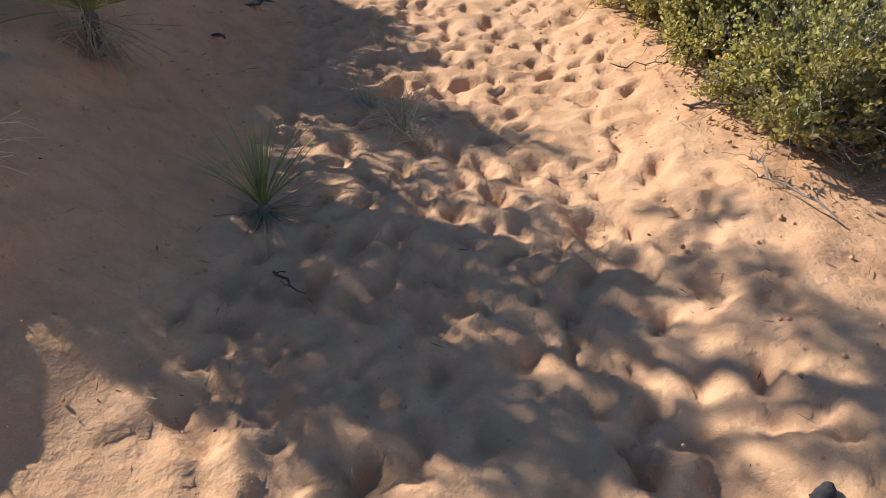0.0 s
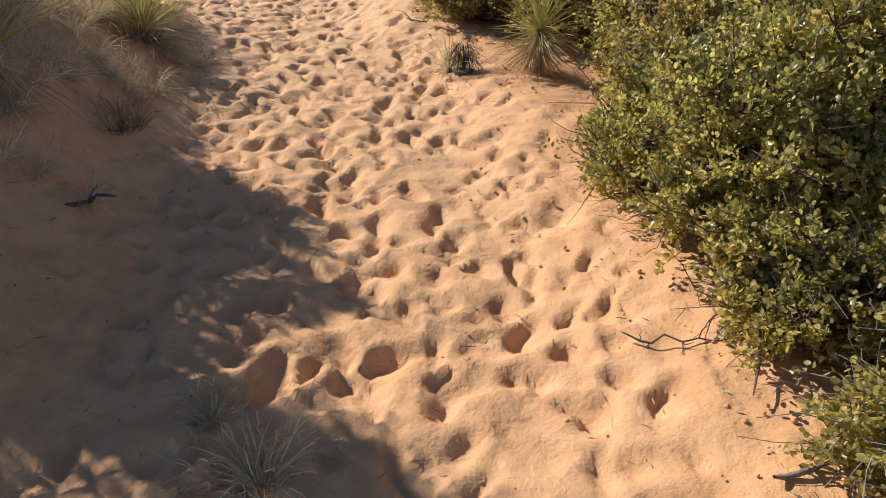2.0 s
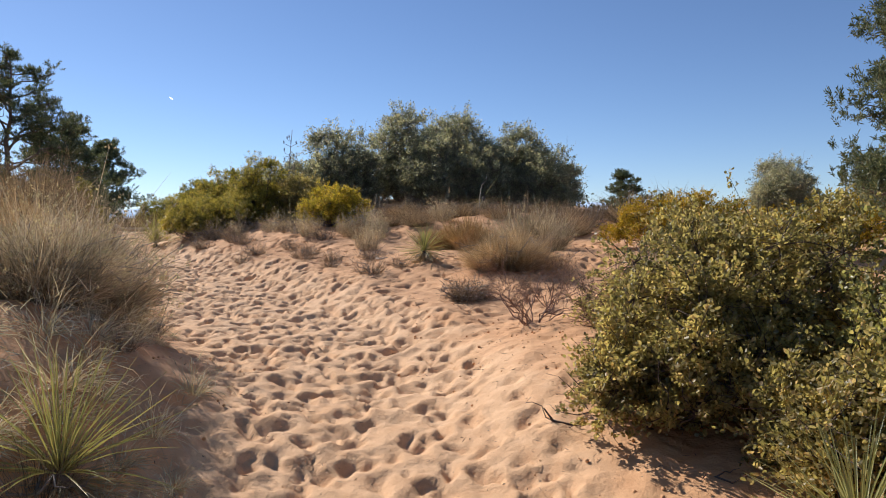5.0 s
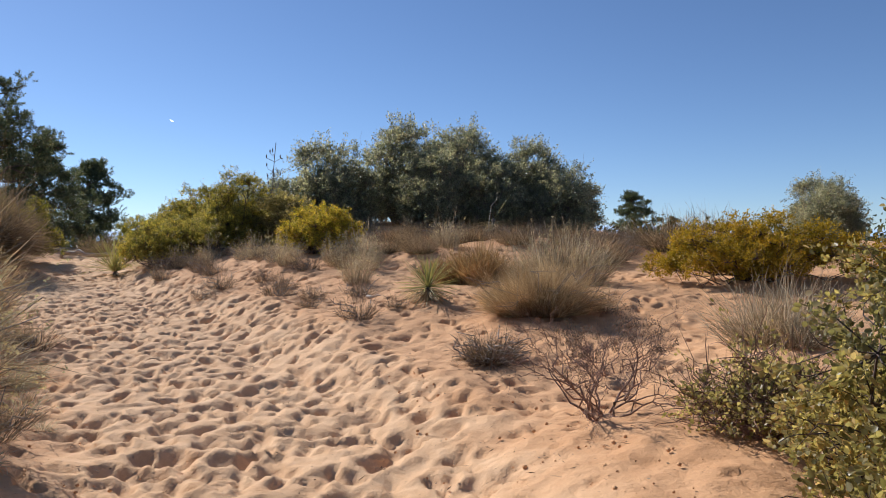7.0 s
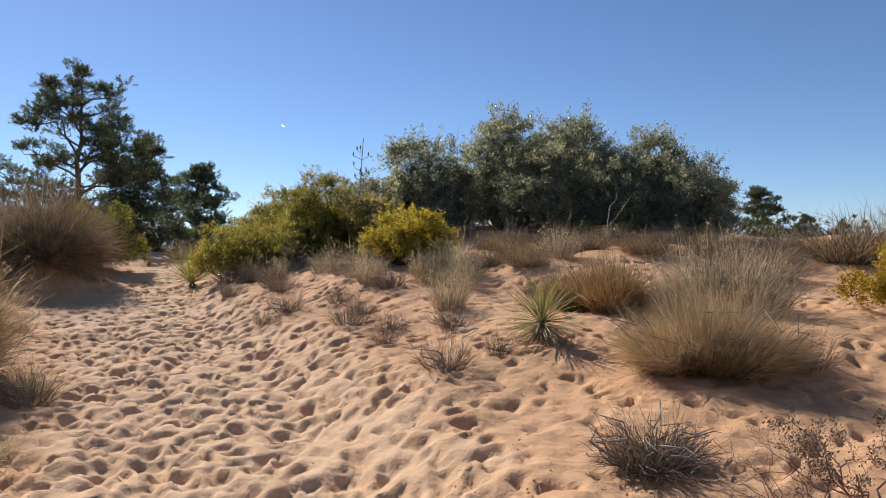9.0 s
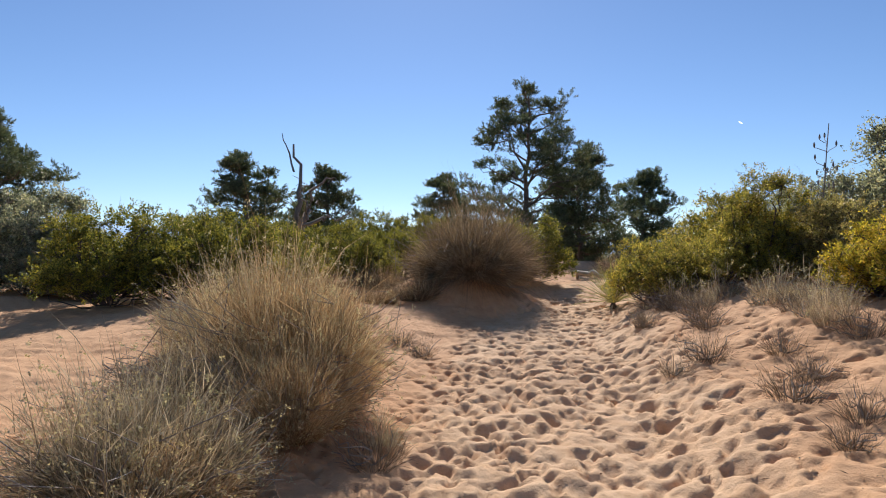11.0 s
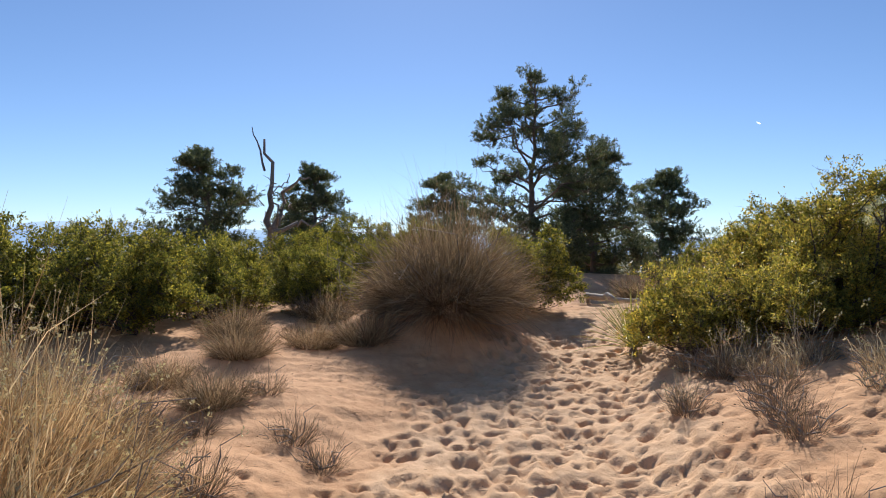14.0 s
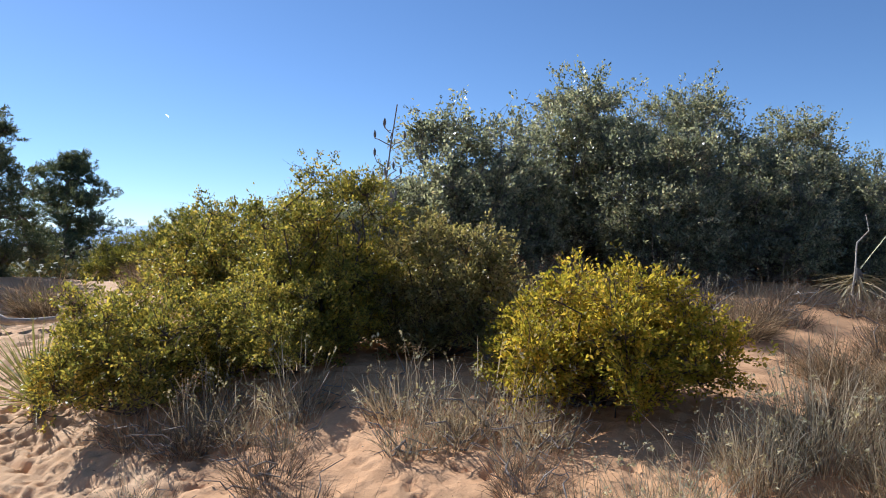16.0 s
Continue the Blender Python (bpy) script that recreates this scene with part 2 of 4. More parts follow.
def trail_place(x, y):
    """Height of the trail next to a place, and the place's distance to the right of the trail's line."""
    x, y = np.asarray(x, float), np.asarray(y, float)
    up = np.zeros(x.shape)
    side, near, weight = up.copy(), up + 1e9, up.copy()
    along = up.copy()
    for sx, sy, sz, dx, dy, su in SAMPLES:
        d2 = (x - sx) ** 2 + (y - sy) ** 2
        w = 1 / (d2 + 0.3) ** 3
        up += w * sz
        along += w * su
        side += w * ((x - sx) * dy - (y - sy) * dx)
        weight += w
    return up / weight, side / weight, along / weight


def bump(x, y, cx, cy, h, rx, ry=None, turn=0):
    ry = ry or rx
    c, s = math.cos(radians(turn)), math.sin(radians(turn))
    u, v = (x - cx) * c + (y - cy) * s, -(x - cx) * s + (y - cy) * c
    return h * np.exp(-(u / rx) ** 2 - (v / ry) ** 2)


def land(x, y):
    """Height of the ground without footprints."""
    x, y = np.asarray(x, float), np.asarray(y, float)
    z, d, u = trail_place(x, y)
    early = 1 - smooth(15, 18, u)
    late = smooth(15, 19, u)
    # the bank on the left of the first rise, and the gentle one on the right
    z = z + early * (0.66 * smooth(0.8, 2.1, -d) + 0.14 * smooth(0.5, 1.2, d) + 0.35 * smooth(1.4, 4, d))
    z = z + bump(x, y, -2.15, 7.7, 0.2, 0.75, 1.2) + bump(x, y, 0.35, 9.3, 0.2, 0.75, 1.3)
    # the dune on the inner side of the bend
    z = z + late * (0.3 * smooth(0.4, 1.3, d) + 0.14 * smooth(1.3, 2.8, d) + 0.28 * smooth(2.8, 6, d))
    z = z + smooth(21, 23, u) * 0.16 * smooth(1.0, 2.2, d)
    z = z + late * 0.18 * smooth(1.2, 2.4, -d)
    # the mound under the great brush clump, steep towards the trail
    z = z + 0.45 * np.exp(-(((x + 10.85) / 1.2) ** 2 + ((y - 17.15) / 1.05) ** 2) ** 2) * (1 + 0.2 * waves(x, y, 1.3, 12))
    away = np.hypot(x + 4, y - 12)
    z = z + 0.05 * waves(x, y, 2.6, 5) * smooth(0.6, 1.6, np.abs(d)) + 0.15 * waves(x, y, 9, 6) * smooth(2, 6, np.abs(d))
    # land falls away beyond the dune
    return z - 0.045 * np.clip(away - 22, 0, 70)


def ground_z(x, y):
    return float(land(np.array([x]), np.array([y]))[0])


# ---------------- mesh tools ----------------
class Soup:
    """Gathers points and quads, and makes one mesh of them."""

    def __init__(self):
        self.points, self.quads, self.count = [], [], 0

    def add(self, points, quads):
        self.points.append(np.asarray(points, float))
        self.quads.append(np.asarray(quads, int) + self.count)
        self.count += len(points)

    def mesh(self, name, mat, soft=False):
        v, q = np.concatenate(self.points), np.concatenate(self.quads)
        me = bpy.data.meshes.new(name)
        me.vertices.add(len(v))
        me.vertices.foreach_set("co", v.astype(np.float32).ravel())
        me.loops.add(4 * len(q))
        me.loops.foreach_set("vertex_index", q.astype(np.int32).ravel())
        me.polygons.add(len(q))
        me.polygons.foreach_set("loop_start", np.arange(0, 4 * len(q), 4, dtype=np.int32))
        if soft:
            me.polygons.foreach_set("use_smooth", np.ones(len(q), bool))
        me.update(calc_edges=True)
        me.materials.append(mat)
        return me

    def part(self, name, mat, parent, label="", soft=False):
        ob = new(name, self.mesh(name, mat, soft))
        ob.parent = parent
        if label:
            tagged(ob, label)
        return ob


def tube(soup, line, radii, sides=5):
    line = np.asarray(line, float)
    n = len(line)
    way = np.gradient(line, axis=0)
    way /= np.linalg.norm(way, axis=1, keepdims=True) + 1e-9
    ref = np.where(np.abs(way[:, 2:]) > 0.9, [[1.0, 0, 0]], [[0, 0, 1.0]])
    u = np.cross(way, ref)
    u /= np.linalg.norm(u, axis=1, keepdims=True) + 1e-9
    v = np.cross(way, u)
    ang = np.arange(sides) * 2 * np.pi / sides
    r = np.asarray(radii, float).reshape(-1, 1, 1)
    ring = line[:, None] + r * (np.cos(ang)[None, :, None] * u[:, None] + np.sin(ang)[None, :, None] * v[:, None])
    k, s = np.meshgrid(np.arange(n - 1), np.arange(sides), indexing="ij")
    s2 = (s + 1) % sides
    quads = np.stack([k * sides + s, k * sides + s2, (k + 1) * sides + s2, (k + 1) * sides + s], -1).reshape(-1, 4)
    soup.add(ring.reshape(-1, 3), quads)


def bent(rng, a, b, steps, wobble):
    """A crooked line from a to b."""
    a, b = np.asarray(a, float), np.asarray(b, float)
    k = np.linspace(0, 1, steps)[:, None]
    off = rng.normal(0, 1, (steps, 3)) * wobble * np.linalg.norm(b - a)
    off[0] = off[-1] = 0
    sag = np.sin(k * np.pi) * rng.normal(0, 0.1, 3) * np.linalg.norm(b - a)
    return a + k * (b - a) + off + sag


def leaves(soup, rng, centres, ways, length, width, fold=0.15):
    """Small folded blades, one quad each."""
    n = len(centres)
    ways = ways / (np.linalg.norm(ways, axis=1, keepdims=True) + 1e-9)
    side = np.cross(ways, rng.normal(0, 1, (n, 3)))
    side /= np.linalg.norm(side, axis=1, keepdims=True) + 1e-9
    up = np.cross(side, ways)
    ln = (length * rng.uniform(0.65, 1.25, n))[:, None]
    wd = (width * rng.uniform(0.7, 1.2, n))[:, None]
    mid = centres + 0.55 * ln * ways + fold * ln * up
    tip = centres + ln * ways
    pts = np.stack([centres, mid + 0.5 * wd * side, tip, mid - 0.5 * wd * side], 1).reshape(-1, 3)
    soup.add(pts, np.arange(4 * n).reshape(-1, 4))


def round_leaves(soup, rng, centres, ways, length, width, fold=0.12):
    """Broad folded leaves: two quads that meet along the midrib."""
    n = len(centres)
    ways = ways / (np.linalg.norm(ways, axis=1, keepdims=True) + 1e-9)
    side = np.cross(ways, rng.normal(0, 1, (n, 3)))
    side /= np.linalg.norm(side, axis=1, keepdims=True) + 1e-9
    up = np.cross(side, ways)
    ln = (length * rng.uniform(0.5, 1.3, n))[:, None]
    wd = 0.5 * (width * rng.uniform(0.75, 1.2, n))[:, None]
    low, high = centres + 0.32 * ln * ways + fold * ln * up, centres + 0.74 * ln * ways + fold * ln * up
    pts = np.stack([centres, low + wd * side, high + 0.9 * wd * side, centres + ln * ways, high - 0.9 * wd * side, low - wd * side], 1).reshape(-1, 3)
    k = 6 * np.arange(n)[:, None]
    soup.add(pts, np.concatenate([k + [[0, 1, 2, 3]], k + [[0, 3, 4, 5]]]))


def blades(soup, roots, ways, lengths, width, droop, segments=3, rng=None):
    """Ribbons that start along their ways and bend down."""
    n = len(roots)
    side = np.cross(ways, rng.normal(0, 1, (n, 3)))
    side /= np.linalg.norm(side, axis=1, keepdims=True) + 1e-9
    rows = []
    bend = rng.normal(0, 0.17, (n, 3)) * lengths[:, None]
    for k in np.linspace(0, 1, segments + 1):
        c = roots + ways * (lengths * k)[:, None] + bend * k * k
        c[:, 2] -= droop * lengths * k * k * np.hypot(ways[:, 0], ways[:, 1])
        w = (np.ones(n) * width * (1 - 0.85 * k * k))[:, None] * 0.5
        rows += [c - side * w, c + side * w]
    pts = np.stack(rows, 1)
    m = 2 * (segments + 1)
    q = np.array([[2 * i, 2 * i + 1, 2 * i + 3, 2 * i + 2] for i in range(segments)])
    soup.add(pts.reshape(-1, 3), (np.arange(n)[:, None, None] * m + q[None]).reshape(-1, 4))
    return (rows[-1] + rows[-2]) / 2


def sphere_ways(rng, n, low=-0.3):
    out = rng.normal(0, 1, (n * 3 + 20, 3))
    out /= np.linalg.norm(out, axis=1, keepdims=True)
    return out[out[:, 2] > low][:n]


# ---------------- plants ----------------
def shrub(name, seed, w, d, h, leaf_mat, label, category="shrub", group="", lobes=11, clusters=46, per=20, leaf=0.04, wide=0.5,
          bark=DARK_BARK, bare=0.12, stem=0.012, leaders=3, spray=0.16, broad=False):
    """A leafy shrub: crooked stems from one foot, leafy sprays in uneven lobes, and shoots that stick out."""
    rng = np.random.RandomState(seed)
    top = tagged(new(name), label, category, group)
    stems, crown = Soup(), Soup()
    foliage = round_leaves if broad else leaves
    size = min(w, d, 1.5 * h)
    lobes_at, radius = [], []
    total = int(lobes * 3.0)
    for k in range(total):
        a = k * 2.4 + rng.uniform(-0.6, 0.6)
        r = math.sqrt((k + 0.4) / total) * rng.uniform(0.7, 1.0)
        rad = rng.uniform(0.05, 0.13) * size
        z = max(rad * 0.8, h * rng.uniform(0.5, 1.08) * (1 - 0.5 * r * r) - rad)
        lobes_at.append((math.cos(a) * r * w * 0.45, math.sin(a) * r * d * 0.45, z))
        radius.append(rad)
        while z > 2.4 * rad:
            z *= rng.uniform(0.35, 0.75)
            g = r * rng.uniform(0.42, 0.52)
            lobes_at.append((math.cos(a) * g * w, math.sin(a) * g * d, max(z, 0.07)))
            radius.append(rad * rng.uniform(0.75, 1.0))
    sprigs = int(clusters * 0.46)
    mains = [bent(rng, (math.cos(j * 1.9) * 0.03, math.sin(j * 1.9) * 0.03, -0.04),
                  (math.cos(j * 1.9) * w * 0.2, math.sin(j * 1.9) * d * 0.2, h * rng.uniform(0.45, 0.72)), 7, 0.05) for j in range(7)]
    for line in mains:
        tube(stems, line, np.linspace(stem * 1.6, stem * 0.6, 7), 5)
    for c, rad in zip(np.array(lobes_at), radius):
        line = min(mains, key=lambda m: np.hypot(*(m[-1, :2] - c[:2])))
        fork = line[int(np.clip(6 * c[2] / h * rng.uniform(0.5, 1.0), 0, 6))]
        tube(stems, bent(rng, fork, c, 5, 0.07), np.linspace(stem * 0.75, stem * 0.3, 5), 4)
        ways = sphere_ways(rng, sprigs, -0.55)
        ways = ways * [1, 1, 0.9] + rng.normal(0, 0.25, ways.shape) + [0, 0, 0.22]
        ways /= np.linalg.norm(ways, axis=1, keepdims=True)
        start = c + ways * (rad * rng.uniform(0.1, 0.85, len(ways)))[:, None] + rng.normal(0, 0.12, ways.shape) * rad
        start[:, 2] = np.maximum(start[:, 2], 0.03)
        reach = spray * rng.uniform(0.45, 1.15, len(ways)) * (1 + 0.9 * (rng.rand(len(ways)) < 0.08 * leaders / 3))
        for q, way, ln in list(zip(start, ways, reach))[:: 2]:
            tube(stems, bent(rng, c, q + way * ln * 0.9, 4, 0.05), np.linspace(stem * 0.28, stem * 0.1, 4), 3)
        for q, way, ln in list(zip(start, ways, reach))[: int(bare * sprigs) + 1]:
            tube(stems, bent(rng, q, q + (way + rng.normal(0, 0.3, 3)) * spray * rng.uniform(0.8, 1.5), 5, 0.05), np.linspace(stem * 0.25, stem * 0.08, 5), 3)
        n = len(ways) * per
        along = rng.uniform(0.05, 1, n) ** 0.7
        twig = np.repeat(ways, per, 0)
        at = np.repeat(start, per, 0) + twig * (along * np.repeat(reach, per))[:, None] + rng.normal(0, 1, (n, 3)) * leaf * 0.5
        at[:, 2] = np.maximum(at[:, 2], 0.015)
        foliage(crown, rng, at, twig * 0.7 + rng.normal(0, 0.7, at.shape) + [0, 0, 0.2], leaf, leaf * wide)
    stems.part("branchwork", bark, top, "crooked dark woody stems", soft=True)
    crown.part("foliage", leaf_mat, top)
    return top


def clump(name, seed, w, h, count, mat, label, category="grass", group="", width=0.004, heads=0.0, lean=0.9, twigs=0, droop=0.35, foot=0.28, feet=1, wild=0.12):
    """A tussock or brush of fine stems that fan out of one foot."""
    rng = np.random.RandomState(seed)
    top = tagged(new(name), label, category, group)
    soup = Soup()
    a, r = rng.uniform(0, 6.283, count), np.sqrt(rng.uniform(0, 1, count))
    # several tufts of their own height and lean grow from one foot
    fa, fr = np.arange(feet) * 2.4 + rng.uniform(-0.4, 0.4, feet), np.sqrt((np.arange(feet) + 0.3) / feet) * (0.9 if feet > 1 else 0)
    which = rng.randint(0, feet, count)
    fx, fy = np.cos(fa) * fr * w * foot, np.sin(fa) * fr * w * foot
    fh = rng.uniform(0.62, 1.12, feet) if feet > 1 else np.ones(1)
    spread_foot = w * foot * (0.38 if feet > 1 else 1)
    root = np.stack([fx[which] + np.cos(a) * r * spread_foot, fy[which] + np.sin(a) * r * spread_foot, -0.02 + 0 * a], 1)
    tilt = lean * r ** 0.8 * rng.uniform(0.75, 1.15, count) * (0.62 if feet > 1 else 1)
    a2 = a + rng.normal(0, 0.35, count)
    ways = np.stack([np.sin(tilt) * np.cos(a2), np.sin(tilt) * np.sin(a2), np.cos(tilt)], 1) + rng.normal(0, wild, (count, 3))
    if feet > 1:
        ways[:, 0] += np.cos(fa[which]) * fr[which] * lean * 0.75
        ways[:, 1] += np.sin(fa[which]) * fr[which] * lean * 0.75
    ways /= np.linalg.norm(ways, axis=1, keepdims=True)
    flat = np.hypot(ways[:, 0], ways[:, 1])
    reach = 1 / np.sqrt((flat / (w * 0.5 * (0.72 if feet > 1 else 0.85))) ** 2 + (ways[:, 2] / h) ** 2)
    lump = np.minimum(1.08, fh[which] * (1 + 0.16 * np.sin(3 * a2 + seed) + 0.1 * np.sin(7 * a2 + 2 * seed)))
    ln = reach * lump * rng.uniform(0.4, 0.98, count)
    tips = blades(soup, root, ways, ln, width, droop, 3, rng)
    # finer side sprays on the upper half
    for _ in range(2):
        pick = rng.rand(count) < 0.7
        mid = root[pick] + ways[pick] * (ln[pick] * rng.uniform(0.3, 0.85, pick.sum()))[:, None]
        blades(soup, mid, ways[pick] + rng.normal(0, 0.4, (pick.sum(), 3)), ln[pick] * rng.uniform(0.2, 0.42, pick.sum()), width * 0.7, droop, 2, rng)
    soup.part("tuft", mat, top)
    if heads:
        s2 = Soup()
        t2 = tips[rng.rand(count) < heads]
        t2 = np.repeat(t2, 6, 0) + rng.normal(0, 0.009, (len(t2) * 6, 3))
        leaves(s2, rng, t2, rng.normal(0, 1, t2.shape), 0.021, 0.011)
        tagged(s2.part("seed_fluff", SEED, top, "small pale dry seed heads"), kind="stuff")
    if twigs:
        s3 = Soup()
        for _ in range(twigs):
            aa = rng.uniform(0, 6.28)
            end = np.array([math.cos(aa) * w * 0.55, math.sin(aa) * w * 0.55, h * rng.uniform(0.1, 0.7)])
            tube(s3, bent(rng, (0, 0, 0), end, 6, 0.08), np.linspace(0.007, 0.002, 6), 4)
        tagged(s3.part("deadwood", GREY_WOOD, top, "bare grey woody twigs", soft=True), kind="stuff")
    return top


def twiggy(name, seed, w, h, label, mat=DARK_BARK, stems=7, splits=4, group="", thick=0.012, leaf_mat=None, category="shrub"):
    """A bare shrub of crooked forking branches, with few leaves if any."""
    rng = np.random.RandomState(seed)
    top = tagged(new(name), label, category, group)
    crown = Soup()

    def grow(soup, base, way, length, r, level):
        end = base + way * length
        line = bent(rng, base, end, 5, 0.07)
        tube(soup, line, np.linspace(r, r * 0.6, 5), 5 if level < 2 else 3)
        if leaf_mat and level >= splits - 2:
            at = line[rng.randint(0, 5, 9)] + rng.normal(0, 0.012, (9, 3))
            leaves(crown, rng, at, rng.normal(0, 1, at.shape) + [0, 0, 0.5], 0.014, 0.008)
        if level < splits:
            for _ in range(rng.randint(2, 4)):
                go = way + rng.normal(0, 0.48, 3) + [0, 0, 0.06]
                go /= np.linalg.norm(go)
                grow(soup, line[rng.randint(3, 5)], go, length * rng.uniform(0.5, 0.8), r * 0.58, level + 1)

    for k in range(stems):
        a = k * 6.283 / stems + rng.uniform(-0.4, 0.4)
        way = np.array([math.cos(a) * w * 0.5, math.sin(a) * w * 0.5, h * rng.uniform(0.5, 0.9)])
        branch = Soup()
        grow(branch, np.array([math.cos(a) * 0.03, math.sin(a) * 0.03, -0.03]), way / np.linalg.norm(way), np.linalg.norm(way) * 0.42, thick, 0)
        branch.part("branch", mat, top, soft=True)
    if leaf_mat:
        crown.part("leaves", leaf_mat, top, "few small leathery leaves")
    return top


def blade_mesh(name, mat, width, bend):
    """One stiff yucca blade of length 1 along x, channelled and pointed."""
    soup = Soup()
    rows = []
    for k in np.linspace(0, 1, 6):
        wd = width * (0.75 + 0.5 * k - 1.2 * k ** 3) if k < 0.98 else width * 0.03
        z = -bend * k * k
        rows += [(k, -wd / 2, z + wd * 0.22), (k, 0, z), (k, wd / 2, z + wd * 0.22)]
    quads = []
    for i in range(5):
        for j in range(2):
            quads.append((3 * i + j, 3 * i + j + 1, 3 * i + j + 4, 3 * i + j + 3))
    soup.add(rows, quads)
    return soup.mesh(name, mat, True)


BLADES = {k: [blade_mesh("blade", m, wd, b) for wd, b in ((0.05, 0.02), (0.042, 0.16), (0.055, 0.32))]
          for k, m in (("green", YUCCA), ("dry", YUCCA_DRY), ("black", CHARRED))}


def yucca(name, seed, size, count, label, dry=20, up=1.0, x=0, y=0, z=None, group="", kind="green", slim=1.0, hang=False, raised=0.0):
    """A rosette of stiff blades above a skirt of dry ones. Every blade is a part."""
    rng = np.random.RandomState(seed)
    top = tagged(new(name), label, "yucca", group)
    foot = ground_z(x, y) if z is None else z
    top.location = (x, y, foot)
    core = Soup()
    tube(core, [(0, 0, -0.05), (0, 0, raised + 0.04 * size + 0.02), (0, 0, raised + 0.16 * size)], [(0.45 if hang else 0.07) * size, (0.4 if hang else 0.075) * size, (0.25 if hang else 0.02) * size], 8)
    core.part("crown_base", BARK, top, "stubby fibrous stem", soft=True)
    for k in range(count + dry):
        green = k < count
        f = (k + 0.5) / count if green else 1
        tilt = (88 - 78 * f * up + rng.uniform(-9, 9)) if green else (rng.uniform(-88, -20) if hang else (rng.uniform(-72, 12) if raised else rng.uniform(-38, 10)))
        ln = size * (rng.uniform(0.8, 1.08) if green else rng.uniform(0.55, 0.95))
        me = BLADES[kind if green else ("black" if kind == "black" else "dry")][rng.randint(0, 3)]
        ob = new("blade", me)
        ob.parent = top
        a = k * 137.5 + rng.uniform(-14, 14)
        lift = raised * (1 if green else rng.uniform(0.55, 1)) + size * (0.12 if green else (rng.uniform(0.45, 1.15) if hang else 0.07))
        ob.matrix_basis = pose(0, 0, lift, 0, 0, a) @ pose((rng.uniform(0.05, 0.4) if hang and not green else 0.02) * size, 0, 0, rng.uniform(-25, 25), -tilt, 0) @ Matrix.Diagonal((ln, size * slim * (1 if green else 0.8), ln, 1))
    return top


def needle_cloud(crown, rng, c, rx, rz, n, length):
    """A pad of needle sprays that point out and up."""
    sprays = max(5, n // 26)
    at = sphere_ways(rng, sprays, -0.6)
    heads = c + at * (rng.uniform(0.25, 1.0, len(at)) ** 0.6)[:, None] * [rx, rx, rz]
    way = at * [1, 1, 0.6] + [0, 0, 0.55] + rng.normal(0, 0.25, at.shape)
    way /= np.linalg.norm(way, axis=1, keepdims=True)
    per = n // sprays
    k = np.repeat(np.arange(len(at)), per)
    spots = heads[k] + way[k] * (rng.uniform(-0.9, 0.5, len(k)) * length * 1.6)[:, None] + rng.normal(0, 0.012, (len(k), 3))
    leaves(crown, rng, spots, way[k] * 0.9 + rng.normal(0, 0.55, spots.shape), length, length * 0.22, 0.03)


def pine(name, seed, h, w, label, bare=0.28, limbs=20, needles=420, tuft=0.3, needle=0.13, open_top=0.5, group="", belly=0.55, side=9):
    """A pinyon: tapered trunk, limbs with side shoots, and needle sprays in uneven pads with gaps between."""
    rng = np.random.RandomState(seed)
    top = tagged(new(name), label, "tree", group)
    wood, limb, crown = Soup(), Soup(), Soup()
    line = bent(rng, (0, 0, -0.2), (rng.uniform(-0.04, 0.04) * h, rng.uniform(-0.04, 0.04) * h, h * 0.96), 12, 0.01)
    tube(wood, line, np.linspace(0.026 * h, 0.004 * h, 12), 8)
    for k in range(limbs):
        f = bare + (0.98 - bare) * (k + 0.5) / limbs
        i = f * 11
        p = line[int(i)] * (1 - i % 1) + line[min(11, int(i) + 1)] * (i % 1)
        shape = 1 - open_top * ((f - belly) / (1 - belly)) ** 1.3 if f > belly else 1 - 0.4 * (belly - f) / belly
        reach = w * 0.5 * shape * rng.uniform(0.55, 1.08)
        a = k * 2.4 + rng.uniform(-0.6, 0.6)
        end = p + np.array([math.cos(a) * reach, math.sin(a) * reach, reach * (rng.uniform(-0.1, 0.3) + 0.3 * f)])
        arm = bent(rng, p, end, 7, 0.045)
        tube(limb, arm, np.linspace(0.010 * h * (1.1 - f * 0.6), 0.0022 * h, 7), 5)
        for j in range(int(2 + side * reach / (w * 0.5))):
            s = 6 - int(4.2 * rng.rand() ** 1.6)
            q = arm[s] + rng.normal(0, 0.13, 3) * reach * [1, 1, 0.6]
            tube(limb, bent(rng, arm[max(1, s - 1)], q, 4, 0.06), np.linspace(0.003 * h, 0.001 * h, 4), 3)
            pad = tuft * rng.uniform(0.6, 1.15) * h / 6 * (1.1 - 0.35 * f)
            needle_cloud(crown, rng, q + [0, 0, pad * 0.2], pad * 1.2, pad * 0.7, int(needles * rng.uniform(0.6, 1.1)), needle)
    for j in range(4):
        needle_cloud(crown, rng, line[-1 - j // 2] + rng.normal(0, 0.02 * h, 3), tuft * h / 12, tuft * h / 9, needles // 2, needle)
    wood.part("trunk", BARK, top, "grey-brown tapered trunk", soft=True)
    limb.part("branchwork", BARK, top, "crooked bare limbs", soft=True)
    crown.part("crown", NEEDLE, top, "dark green needle tufts in uneven pads")
    return top


def put(ob, x, y, turn=0, scale=1.0, sink=0.0, tall=1.0):
    ob.matrix_basis = Matrix.LocRotScale((x, y, ground_z(x, y) - sink), Euler((0, 0, radians(turn))), (scale, scale, scale * tall))
    return ob


